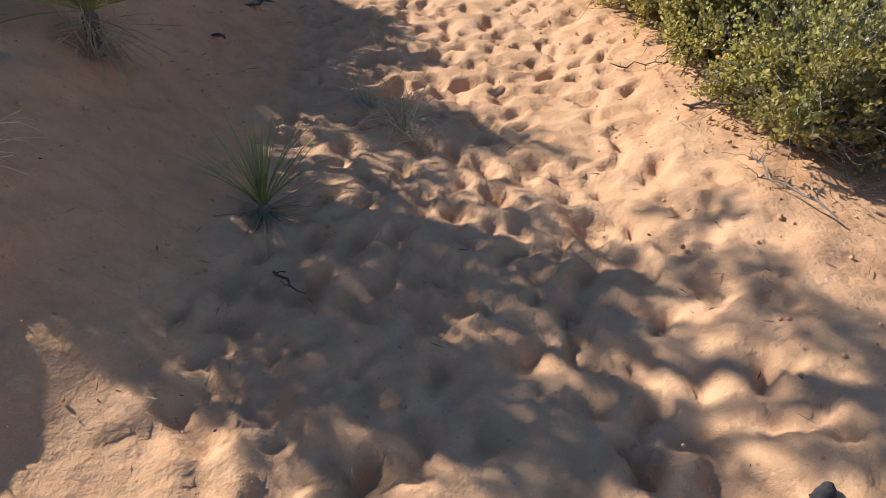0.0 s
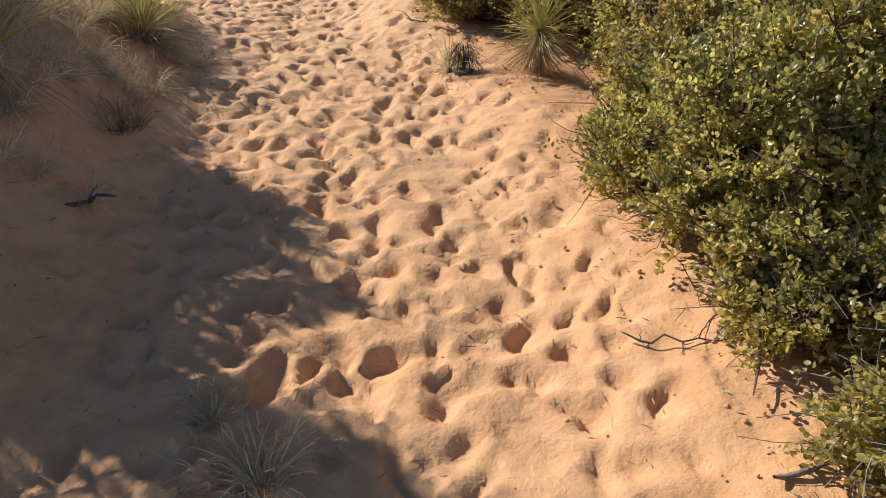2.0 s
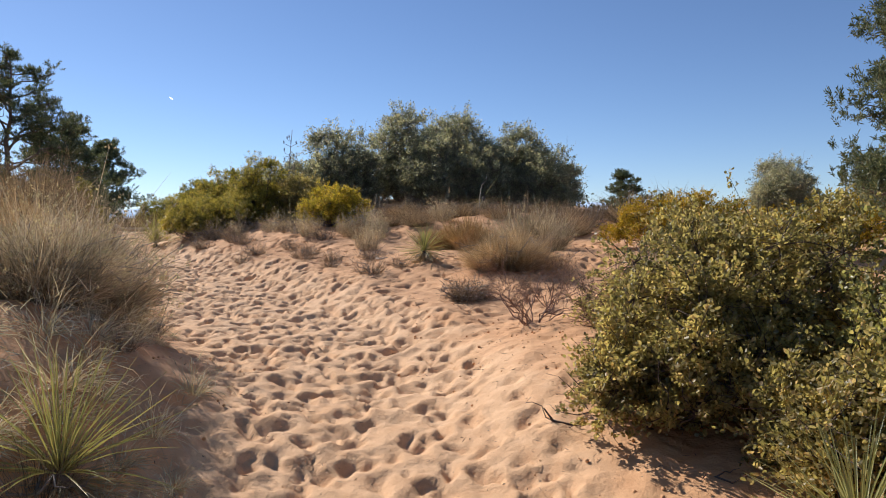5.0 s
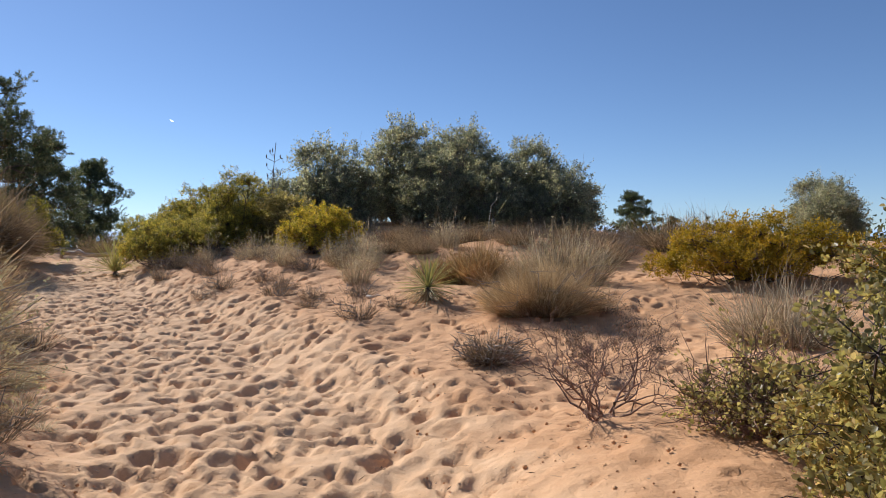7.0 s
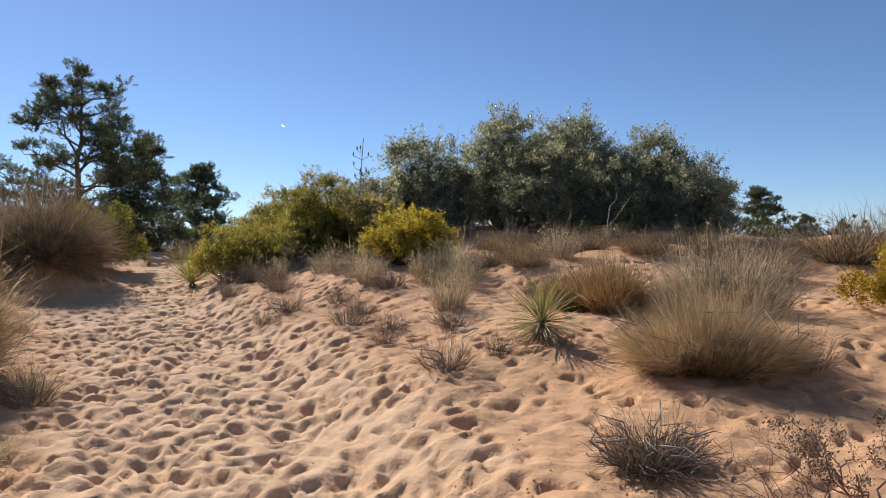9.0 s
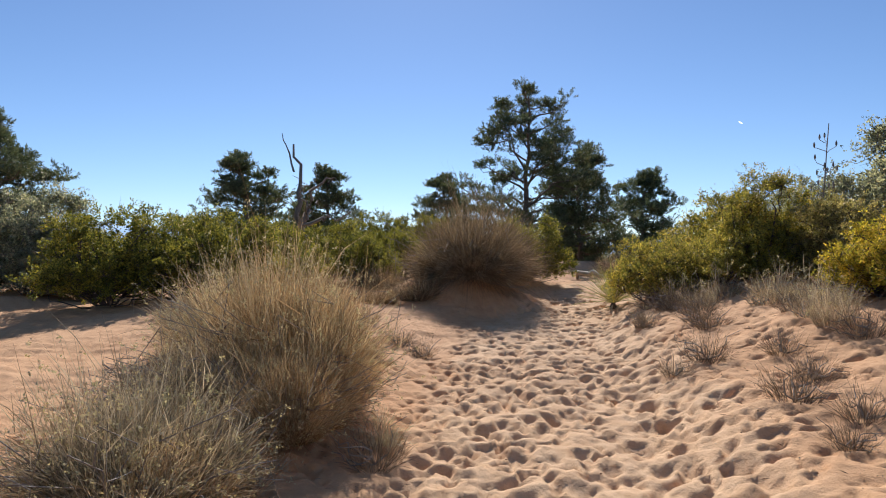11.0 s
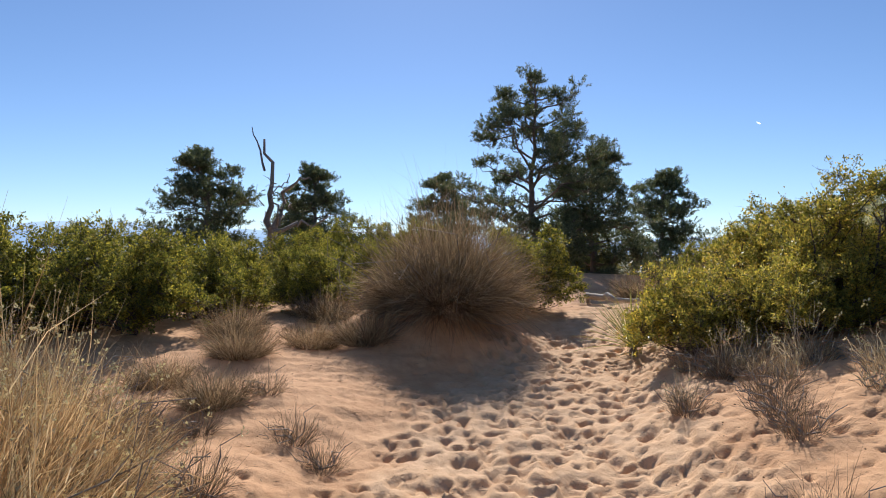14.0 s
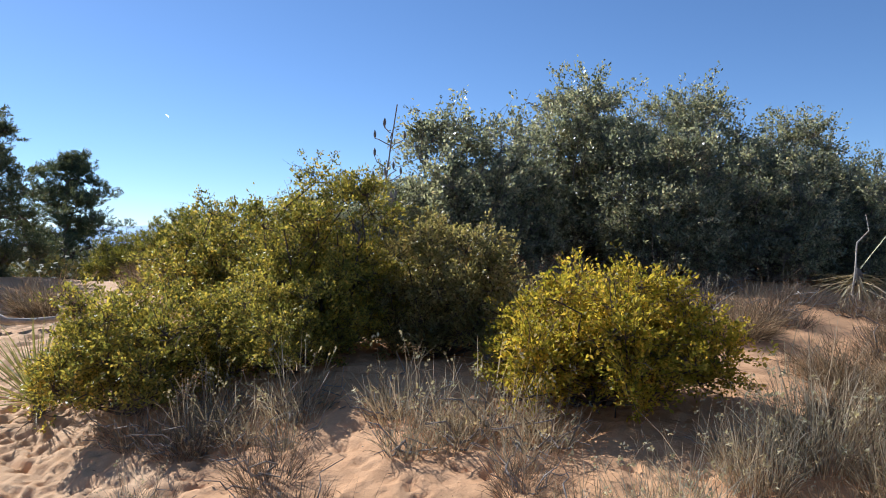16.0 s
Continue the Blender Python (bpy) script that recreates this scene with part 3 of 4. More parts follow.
def again(ob, x, y, turn=0, scale=1.0, sink=0.0, tall=1.0):
    new_one = copy_thing(ob, Matrix())
    return put(new_one, x, y, turn, scale, sink, tall)


# ---------------- ground ----------------
def spread(lo, hi, step, fine_lo, fine_hi, fine, far, grow=1.22):
    """Grid lines: fine in the middle, coarser outside, growing to the horizon."""
    a = list(np.arange(lo, fine_lo, step)) + list(np.arange(fine_lo, fine_hi, fine)) + list(np.arange(fine_hi, hi, step))
    s, x = step, a[-1]
    while x < far:
        s *= grow
        x += s
        a.append(x)
    s, x, b = step, a[0], []
    while x > -far:
        s *= grow
        x -= s
        b.append(x)
    return np.array(b[::-1] + a)


def build_ground():
    xs = spread(-14.0, 3.0, 0.06, -10.4, 1.6, 0.022, 3500)
    ys = spread(0.2, 22.0, 0.06, 0.9, 19.2, 0.022, 3500)
    gx, gy = np.meshgrid(xs, ys)
    z = np.empty(gx.shape)
    for i in range(0, len(ys), 40):
        z[i:i + 40] = land(gx[i:i + 40], gy[i:i + 40])
    rng = np.random.RandomState(11)
    # footprints trodden into one another along the trail: shallow dishes that meet in crests, some with a deep heel
    dent, rim = np.zeros(z.shape), np.zeros(z.shape)
    marks = []
    for sx, sy, _, dx, dy, su in SAMPLES:
        if 4.5 < su < 36:
            half = 0.95 if su < 13 else (1.0 if su < 16 else 1.2)
            for _ in range(rng.poisson(40 * half)):
                off = rng.uniform(-half, half) if rng.rand() < 0.75 else rng.normal(0, half * 0.75)
                slip = rng.uniform(-0.2, 0.2)
                deep = rng.uniform(0.026, 0.072) * (0.85 if su < 15 else 1) * (1 - 0.5 * smooth(half * 0.7, half * 1.3, abs(off)))
                marks.append((sx + dy * off + slip * dx, sy - dx * off + slip * dy, math.atan2(dy, dx) + rng.normal(0, 0.45),
                              rng.uniform(0.085, 0.15), rng.uniform(0.055, 0.088), deep, rng.rand() < 0.07))
    # weathered marks on the dune and the banks beside the trail
    for _ in range(2600):
        x, y = rng.uniform(-7.2, 1.6), rng.uniform(10.2, 18.5)
        marks.append((x, y, rng.uniform(0, 6.28), rng.uniform(0.05, 0.14), rng.uniform(0.04, 0.09), rng.uniform(0.012, 0.045), rng.rand() < 0.15))
    for _ in range(520):
        x, y = rng.uniform(-2.4, 1.8), rng.uniform(1.0, 10)
        marks.append((x, y, rng.uniform(0, 6.28), rng.uniform(0.04, 0.1), rng.uniform(0.03, 0.06), rng.uniform(0.006, 0.024), rng.rand() < 0.12))
    warp_x = gx + 0.03 * waves(gx, gy, 0.24, 31) + 0.008 * waves(gx, gy, 0.1, 33)
    warp_y = gy + 0.03 * waves(gx, gy, 0.24, 32) + 0.008 * waves(gx, gy, 0.1, 34)
    for x, y, a, la, wa, deep, heel in marks:
        i0, i1 = np.searchsorted(ys, (y - 0.3, y + 0.3))
        j0, j1 = np.searchsorted(xs, (x - 0.3, x + 0.3))
        px, py = warp_x[i0:i1, j0:j1] - x, warp_y[i0:i1, j0:j1] - y
        u, v = px * math.cos(a) + py * math.sin(a), -px * math.sin(a) + py * math.cos(a)
        r = np.sqrt((u / la) ** 2 + (v / wa) ** 2)
        dish = np.minimum(0, -deep + 1.0 * math.sqrt(la * wa) * (np.sqrt(r * r + 0.1) - 0.32) * (1 - 0.2 * np.clip(u / la, -1, 1)))
        if heel:
            dish = dish - (0.4 + 0.5 * math.sin(7 * a) ** 2) * 0.035 * (deep / 0.05) * (1 - smooth(0.42, 0.66, np.hypot(u / la - 0.15, v / wa)))
        dent[i0:i1, j0:j1] = np.minimum(dent[i0:i1, j0:j1], dish)
        lip = deep * 0.22 * np.exp(-((r - 1.25) / 0.28) ** 2)
        rim[i0:i1, j0:j1] = np.maximum(rim[i0:i1, j0:j1] * smooth(0.5, 1.1, r), lip)
    z += dent + rim
    near = (np.abs(gx + 5) < 11) & (np.abs(gy - 10) < 12.5)
    z += near * (0.008 * waves(gx, gy, 0.33, 8) + 0.004 * waves(gx, gy, 0.14, 18) + 0.011 * waves(gx, gy, 0.7, 9))
    soup = Soup()
    ny, nx = z.shape
    k = (np.arange(ny - 1)[:, None] * nx + np.arange(nx - 1)[None]).reshape(-1)
    soup.add(np.stack([gx, gy, z], -1).reshape(-1, 3), np.stack([k, k + 1, k + nx + 1, k + nx], -1))
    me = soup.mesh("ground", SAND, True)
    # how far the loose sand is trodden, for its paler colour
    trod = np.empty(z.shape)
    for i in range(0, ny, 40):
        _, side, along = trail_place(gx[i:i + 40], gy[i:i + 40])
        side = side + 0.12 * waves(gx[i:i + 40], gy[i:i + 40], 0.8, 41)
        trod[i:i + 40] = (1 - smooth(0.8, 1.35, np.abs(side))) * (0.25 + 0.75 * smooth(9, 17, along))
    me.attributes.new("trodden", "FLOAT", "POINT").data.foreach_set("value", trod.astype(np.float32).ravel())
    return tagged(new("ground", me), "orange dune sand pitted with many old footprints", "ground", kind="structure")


build_ground()


# ---------------- distance ----------------
def far_scrub():
    """The dark brush that covers the land beyond the dune, too far to count."""
    rng = np.random.RandomState(5)
    soup = Soup()
    n = 5200
    a = rng.uniform(-1.6, 3.4, n)
    r = 28 + 260 * rng.uniform(0, 1, n) ** 1.5
    x, y = -4 - np.sin(a) * r, 12 + np.cos(a) * r
    side = trail_place(x, y)[1]
    keep = (np.abs(side) > 2.0) | (r > 60)
    x, y, r = x[keep], y[keep], r[keep]
    z = land(x, y)
    size = rng.uniform(0.5, 1.4, len(x)) * (1 + r / 120)
    per = 44
    ways = sphere_ways(rng, len(x) * per * 2, -0.1)[: len(x) * per]
    at = np.repeat(np.stack([x, y, z], 1), per, 0) + ways * np.repeat(size, per)[:, None] * [1.2, 1.2, 0.95] * rng.uniform(0.5, 1, (len(ways), 1))
    leaves(soup, rng, at, ways + rng.normal(0, 0.7, ways.shape), 0.26, 0.17)
    ob = new("distant_scrub", soup.mesh("distant_scrub", FAR_LEAF))
    return tagged(ob, "dark olive scrub spread over the distant plain", "scrub", kind="stuff")


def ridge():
    """The far range on the horizon; its blue haze is a glow in the material."""
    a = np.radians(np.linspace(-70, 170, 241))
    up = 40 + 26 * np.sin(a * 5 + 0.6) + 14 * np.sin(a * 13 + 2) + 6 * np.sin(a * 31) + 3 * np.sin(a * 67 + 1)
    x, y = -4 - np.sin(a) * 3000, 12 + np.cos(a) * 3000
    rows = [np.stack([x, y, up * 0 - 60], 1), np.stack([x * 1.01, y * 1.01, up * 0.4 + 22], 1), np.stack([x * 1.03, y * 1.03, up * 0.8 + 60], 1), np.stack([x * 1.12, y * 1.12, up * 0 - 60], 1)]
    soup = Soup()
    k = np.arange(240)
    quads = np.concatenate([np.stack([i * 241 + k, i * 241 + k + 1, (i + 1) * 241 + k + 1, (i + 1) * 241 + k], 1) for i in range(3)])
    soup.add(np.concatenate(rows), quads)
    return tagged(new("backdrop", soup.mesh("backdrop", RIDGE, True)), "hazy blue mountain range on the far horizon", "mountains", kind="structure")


far_scrub()
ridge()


# ---------------- shrubs right of the first rise ----------------
rg = "leafy shrubs beside the sandy rise"
put(shrub("scrub_shrub", 21, 2.1, 2.0, 1.3, GREEN, "dense green leafy shrub overhanging the sandy trail", group=rg, lobes=14, clusters=46, per=34, wide=0.62, broad=True, leaf=0.026), 2.1, 4.35)
put(shrub("scrub_shrub", 27, 1.3, 1.3, 0.85, GREEN, "green shrub with bare low branches over sand", group=rg, lobes=10, clusters=44, per=34, wide=0.62, broad=True, leaf=0.025, bare=0.6), 1.58, 4.12)
put(shrub("scrub_shrub", 37, 0.85, 0.8, 0.6, GREEN, "green leafy branches reaching over the sand", group=rg, lobes=8, clusters=40, per=30, wide=0.62, broad=True, leaf=0.025, bare=0.7), 1.36, 4.75)
put(shrub("scrub_shrub", 35, 0.8, 0.7, 0.38, GREEN, "low leafy branches over twigs at the shrub foot", group=rg, lobes=6, clusters=36, per=30, wide=0.62, broad=True, leaf=0.025, bare=1.2), 1.58, 3.62)
put(shrub("scrub_shrub", 28, 1.2, 1.2, 0.95, OLIVE, "olive shrub leaning out over the sand", group=rg, lobes=10, clusters=44, per=34, wide=0.62, broad=True, leaf=0.025, bare=0.2), 1.65, 5.3)
put(shrub("scrub_shrub", 22, 1.25, 1.1, 0.5, GREEN, "low green leafy shrub with grey twigs on sand", group=rg, lobes=8, clusters=40, per=28, wide=0.62, broad=True, leaf=0.024, bare=0.9, bark=GREY_WOOD), 1.78, 2.9)
put(shrub("scrub_shrub", 36, 1.05, 1.0, 1.0, GREEN, "leafy green shrub crowding a large yucca", group=rg, lobes=10, clusters=44, per=30, wide=0.62, broad=True, leaf=0.025, bare=0.3), 1.8, 6.15)
put(shrub("scrub_shrub", 23, 2.2, 2.0, 1.6, OLIVE, "tall olive-green leafy shrub beside the trail", group=rg, lobes=14, clusters=46, per=34, wide=0.62, broad=True, leaf=0.026), 2.6, 6.7, 40)
put(shrub("scrub_shrub", 24, 2.1, 1.9, 1.25, OLIVE, "rounded olive shrub reaching onto the trail", group=rg, lobes=13, clusters=56, per=34, wide=0.62, broad=True, leaf=0.025), 1.25, 9.0)
put(shrub("scrub_shrub", 40, 0.7, 0.65, 0.4, OLIVE, "low half-bare olive shrub on the sand slope", group=rg, lobes=6, clusters=24, per=10, wide=0.62, broad=True, leaf=0.022, bare=1.8, bark=RED_TWIG), 0.62, 9.95)
put(shrub("scrub_shrub", 25, 2.2, 2.2, 1.75, OLIVE, "tall olive shrub with a ragged top behind others", group=rg, lobes=12, clusters=50, per=34, wide=0.62, broad=True, leaf=0.025), 3.0, 8.7)
put(shrub("scrub_shrub", 30, 1.25, 1.0, 0.72, OLIVE, "low olive shrub spreading over the trail edge", group=rg, lobes=10, clusters=46, per=34, wide=0.62, broad=True, leaf=0.025, bare=0.35), 0.78, 8.25)
put(shrub("scrub_shrub", 26, 1.1, 0.9, 0.6, OLIVE, "low olive shrub at the foot of a larger one", group=rg, lobes=9, clusters=46, per=34, wide=0.62, broad=True, leaf=0.024), 1.45, 7.55)

put(shrub("scrub_shrub", 29, 1.7, 1.6, 1.05, GREEN, "leafy green shrub filling the gap between taller ones", group=rg, lobes=12, clusters=46, per=34, wide=0.62, broad=True, leaf=0.025), 2.2, 7.75)

# shrubs on the top of the left bank, whose shade falls over the trail
put(shrub("bank_oak", 31, 1.8, 2.3, 3.9, OAK, "tall open oak on the bank that shades the trail", "tree", lobes=13, clusters=18, leaf=0.055, stem=0.03), -3.05, 3.78)
put(shrub("bank_shrub", 33, 1.3, 1.3, 1.45, OAK, "grey-green shrub on top of the sand bank", lobes=9, clusters=36, leaf=0.045), -2.8, 5.9)
put(shrub("bank_oak", 32, 1.1, 1.1, 1.95, OAK, "lower dense oak on the bank above the trail", "tree", lobes=11, clusters=21, leaf=0.05, stem=0.022), -2.95, 5.12)
put(shrub("bank_shrub", 34, 0.75, 0.75, 2.1, OAK, "slender grey-green oak shrub on the bank top", lobes=5, clusters=18, leaf=0.05), -2.95, 3.32)

# ---------------- yuccas ----------------
yg = "yuccas on the sand"
yucca("yucca", 41, 0.38, 44, "small green yucca with curly bleached fibres in shaded sand", 60, 0.62, -0.70, 2.42, group=yg, slim=0.45)
yucca("yucca", 42, 0.4, 110, "large green yucca with a skirt of dry blades", 300, 1.4, 1.06, 6.8, group=yg, slim=0.34, raised=0.24)
yucca("yucca", 38, 0.55, 80, "fine-leaved grassy yucca at the shrub foot", 50, 0.85, 1.72, 3.75, group=yg, slim=0.18, raised=0.05)
yucca("yucca", 43, 0.52, 90, "green yucca on the shaded sand bank", 110, 0.95, -1.72, 6.95, group=yg, slim=0.25)
yucca("yucca", 49, 0.48, 90, "grey-green yucca with dry drooping blades on the bank", 60, 0.9, -1.5, 3.05, group=yg, slim=0.4, raised=0.1)
yucca("yucca", 40, 0.55, 60, "dull green yucca with dry blades on the bank top", 60, 0.9, -1.68, 5.0, group=yg, slim=0.4, raised=0.1)
yucca("yucca", 44, 0.4, 100, "spiky green yucca with a thick skirt of dry blades", 200, 1.3, -1.72, 13.75, group=yg, slim=0.5, raised=0.1)
yucca("yucca", 45, 0.72, 110, "green yucca at the edge of yellow shrubs", 25, 0.9, -8.95, 18.73, group=yg, slim=0.4)
yucca("yucca", 46, 0.5, 60, "grey-green yucca inside the oak brush", 20, 0.9, -5.3, 19.0, group=yg, slim=0.5)
yucca("dead_yucca", 47, 0.19, 10, "blackened stump of a dead yucca with hanging blades", 240, 0.3, 0.54, 6.88, group=yg, kind="black", slim=0.42, hang=True)
yucca("yucca", 39, 0.34, 16, "thin sparse yucca beside a dead stump", 8, 1.1, 0.44, 6.92, group=yg, slim=0.3)
yucca("dead_yucca", 48, 0.6, 1, "bleached dead yucca with a bare flower stalk", 130, 0.6, -1.85, 21.3, group=yg, raised=0.36, slim=0.7)

# ---------------- grass and brush clumps ----------------
bg = "brush clumps on the dune"
put(clump("brush_clump", 51, 1.35, 0.7, 12000, STRAW, "wide tan brush clump with fine stems", "brush", bg, 0.0028, twigs=24, feet=9, lean=1.2, wild=0.14, droop=0.2), -0.55, 13.35, 0, 0.95)
put(clump("brush_clump", 52, 1.1, 0.55, 4200, RUST, "low rust-coloured grass clump", "grass", bg, 0.006, feet=5), -1.4, 15.5, 0, 1.15)
put(clump("brush_clump", 53, 1.5, 0.85, 1900, SAGE, "grey-green upright brush clump", "brush", bg, 0.008, heads=0.2, lean=0.6, feet=6), -0.35, 15.4)
put(clump("brush_clump", 54, 1.2, 0.62, 1500, SAGE, "pale grey-green grass clump before a golden shrub", "grass", bg, 0.005, lean=0.8, feet=5), 1.35, 12.2, 0, 1.12)
big = put(clump("brush_clump", 55, 1.8, 1.15, 6800, STRAW, "large straw-coloured brush clump with pale seed heads", "brush", bg, 0.006, heads=0.3, twigs=60, feet=9, wild=0.2), -6.35, 12.15, 0, 0.92, 0.0, 1.22)
mid = put(clump("brush_clump", 56, 1.4, 0.95, 5000, SAGE, "grey-tan brush clump with white seed heads beside the trail", "brush", bg, 0.006, heads=0.3, twigs=45, feet=7, wild=0.2), -4.85, 10.75, 0, 0.9)
again(mid, -7.9, 12.3, 70, 1.1)
again(big, -5.65, 11.85, 120, 0.62)
again(big, -7.1, 12.2, 220, 0.85, 0.0, 1.2)
again(mid, -6.2, 11.5, 300, 0.75)
again(mid, -2.95, 8.3, 140, 0.78)
again(mid, -3.6, 9.2, 200, 1.15)
again(mid, -3.45, 6.9, 250, 0.98)
again(mid, -2.8, 6.2, 20, 0.92)
again(mid, -2.75, 5.5, 90, 0.9)
mound_brush = put(clump("brush_clump", 57, 2.35, 1.5, 18000, BROWN_BRUSH, "huge dense brown brush clump on a sand mound", "brush", bg, 0.005, lean=1.45, twigs=40, foot=0.28, droop=0.4, feet=7, wild=0.36), -10.75, 17.15, 0, 1.1, 0.06, 1.03)
dead_brush = put(clump("dead_brush", 68, 1.1, 0.42, 1500, DRY, "low grey dead brush under the straw clumps", "brush", bg, 0.005, lean=1.3, twigs=60, feet=5, wild=0.35), -6.5, 11.25)
again(dead_brush, -5.75, 11.2, 120, 0.9)
again(dead_brush, -6.95, 11.6, 220, 1.1)
again(dead_brush, -5.3, 10.6, 40, 0.8)
low = put(clump("dry_tuft", 58, 0.8, 0.45, 900, BROWN_BRUSH, "low dry brown grass tuft", "grass", "dry tufts", 0.005), -10.9, 15.5, 0)
for x, y, s in ((-10.46, 15.95, 1.15), (-10.6, 14.53, 1.05), (-8.95, 13.8, 0.9), (-12.6, 16.3, 1.2), (-11.7, 14.8, 1.2), (-12.2, 16.3, 1.1), (-10.0, 13.6, 0.9), (1.6, 20, 2.0), (2.6, 21.5, 2.2), (0.2, 17.4, 1.3), (-12.2, 22.8, 1.7), (-11.6, 24.5, 1.6)):
    again(low, x, y, s * 200, s)
tall = put(clump("tall_grass", 59, 0.55, 0.55, 360, SAGE, "upright dry grey-tan grass tuft", "grass", "dry tufts", 0.004, heads=0.2, lean=0.45), -2.95, 15.2)
weed = put(clump("dead_weed", 66, 0.45, 0.36, 100, SAGE, "pale grey-tan dead weed with forked stalks", "weed", "dead weeds", 0.005, lean=0.6, heads=0.1, twigs=6), -6.55, 17.5)
for x, y, s in ((-6.25, 17.35, 0.9), (-6.8, 17.75, 0.9), (-5.5, 17.15, 1.0), (-5.25, 17.35, 0.85), (-4.95, 16.9, 0.7), (-3.95, 17.35, 0.8), (-5.75, 17.6, 0.9), (-4.9, 17.6, 0.7), (-7.2, 18.0, 0.8), (-6.97, 17.95, 1.2), (-6.34, 17.7, 1.3), (-5.65, 17.6, 1.4), (-5.3, 17.25, 1.1), (-6.79, 16.8, 0.8), (-4.65, 16.45, 0.9)):
    again(weed, x, y, s * 700, s)
for x, y, s in ((-4.35, 16.3, 0.95), (-3.55, 17.3, 1.2), (-3.9, 17.0, 0.9), (-3.3, 17.0, 1.0), (-3.2, 16.5, 0.9), (-9.6, 23.2, 1.4), (-9.0, 23.9, 1.4), (-2.3, 18.2, 1.2)):
    again(tall, x, y, s * 300, s)
sparse = put(clump("dry_tuft", 60, 0.5, 0.4, 230, DRY, "small dry grey-brown tuft on sand", "grass", "dry tufts", 0.003, lean=0.8, twigs=7), -3.72, 14.5)
for x, y, s in ((-2.28, 13.1, 1.0), (-2.7, 14.5, 0.9), (-4.9, 15.3, 1.0), (-3.25, 14.4, 0.8), (-4.4, 15.6, 0.8), (-2.0, 13.5, 0.6), (-5.6, 16.35, 0.9), (-6.6, 16.6, 0.9), (-5.0, 15.0, 0.7), (-5.9, 16.6, 1.0), (-4.9, 16.7, 0.8), (-3.9, 15.1, 0.8), (-3.1, 13.9, 0.6), (-4.0, 16.1, 1.1), (-6.2, 17.0, 1.1), (-7.3, 17.6, 1.1), (-6.9, 17.4, 1.0), (-2.2, 16.4, 1.2), (-1.0, 14.6, 0.8), (0.1, 13.6, 0.9)):
    again(sparse, x, y, s * 500, s)
pale = put(clump("dead_grass", 61, 0.55, 0.34, 120, PALE, "bleached curly dead grass on the bank", "grass", "dead grass on the bank", 0.005, lean=1.2, droop=0.7, foot=0.1), -1.45, 6.2)
for x, y, s in ((-1.72, 6.1, 0.9), (-1.75, 5.6, 1.0), (-1.9, 6.3, 1.1), (-1.6, 6.0, 0.7), (-1.75, 7.6, 1.0), (-2.0, 7.2, 0.9), (-1.6, 4.95, 1.1), (-1.5, 3.0, 1.0), (-1.5, 2.0, 0.9), (-0.2, 3.3, 1.1), (-0.13, 3.12, 0.6), (-0.4, 3.55, 0.7), (0.45, 7.0, 0.9), (-2.1, 5.0, 1.0), (-1.95, 8.3, 1.0)):
    again(pale, x, y, s * 400, s)
put(twiggy("bare_shrub", 62, 0.8, 0.62, "nearly leafless brown shrub with crooked forking branches", RED_TWIG, 13, 6, "bare shrubs", 0.008), -0.1, 10.45)
put(clump("dry_tuft", 63, 0.55, 0.3, 900, DRY, "small dense dark twiggy brush on sand", "brush", "dry tufts", 0.004, lean=1.1, twigs=45, wild=0.3), -0.84, 11.85)
put(twiggy("bare_shrub", 64, 0.7, 0.5, "thin reddish-brown twiggy shrub", RED_TWIG, 6, 4, "bare shrubs", 0.006, leaf_mat=DRY), 0.05, 11.6)

# ---------------- yellow and golden shrubs ----------------
sg = "yellow-green shrubs on the dune"
put(shrub("yellow_shrub", 71, 1.7, 1.2, 0.82, YELLOW, "yellow-green leafy shrub on the dune", group=sg, lobes=12, bare=0.35, clusters=44, leaf=0.032, per=26), -4.55, 18.0)
moss = put(shrub("yellow_shrub", 72, 1.9, 1.4, 0.9, MOSS, "low yellow-green shrub beside the trail", group=sg, lobes=12, clusters=50, leaf=0.03, per=26), -7.75, 18.25, 0, 1.06)
again(moss, -6.75, 18.45, 140, 0.8)
put(shrub("oak_shrub", 73, 1.5, 1.4, 1.45, MOSS, "tall olive shrub with yellow top", group=sg, lobes=12, clusters=50, leaf=0.032, per=26), -6.6, 19.0)
put(shrub("oak_shrub", 74, 1.6, 1.4, 1.1, OLIVE, "olive oak shrub with dry twigs", group=sg, lobes=12, clusters=50, leaf=0.032, per=26), -5.7, 19.3)
put(shrub("yellow_shrub", 75, 2.0, 1.6, 1.2, MOSS, "yellowish leafy shrub before the oak brush", group=sg, lobes=11, clusters=46, leaf=0.04), -8.3, 20.6)
put(shrub("golden_shrub", 76, 2.8, 1.7, 0.8, GOLD, "low golden-yellow shrub on sand", group="golden shrubs", lobes=13, clusters=50, leaf=0.03, per=26), 1.9, 15.4)
put(shrub("golden_shrub", 77, 1.5, 1.4, 0.75, GOLD, "rounded golden-yellow shrub on the sand", group="golden shrubs", lobes=11, clusters=46, leaf=0.03, per=26), 3.6, 14.6)
left = put(shrub("yellow_shrub", 78, 2.6, 2.2, 1.4, DEEP, "wide dark-green and yellow shrub beyond the brush clumps", group=sg, lobes=13, clusters=50, leaf=0.04, per=26), -13.6, 13.3)
again(left, -15.4, 15.6, 100, 1.0)
again(left, -17.5, 18.0, 200, 1.0)
again(left, -14.6, 18.2, 300, 0.8)
again(left, -16.2, 12.4, 30, 1.0)
again(left, -12.5, 13.7, 70, 0.95)
again(left, -14.2, 15.1, 190, 0.9)
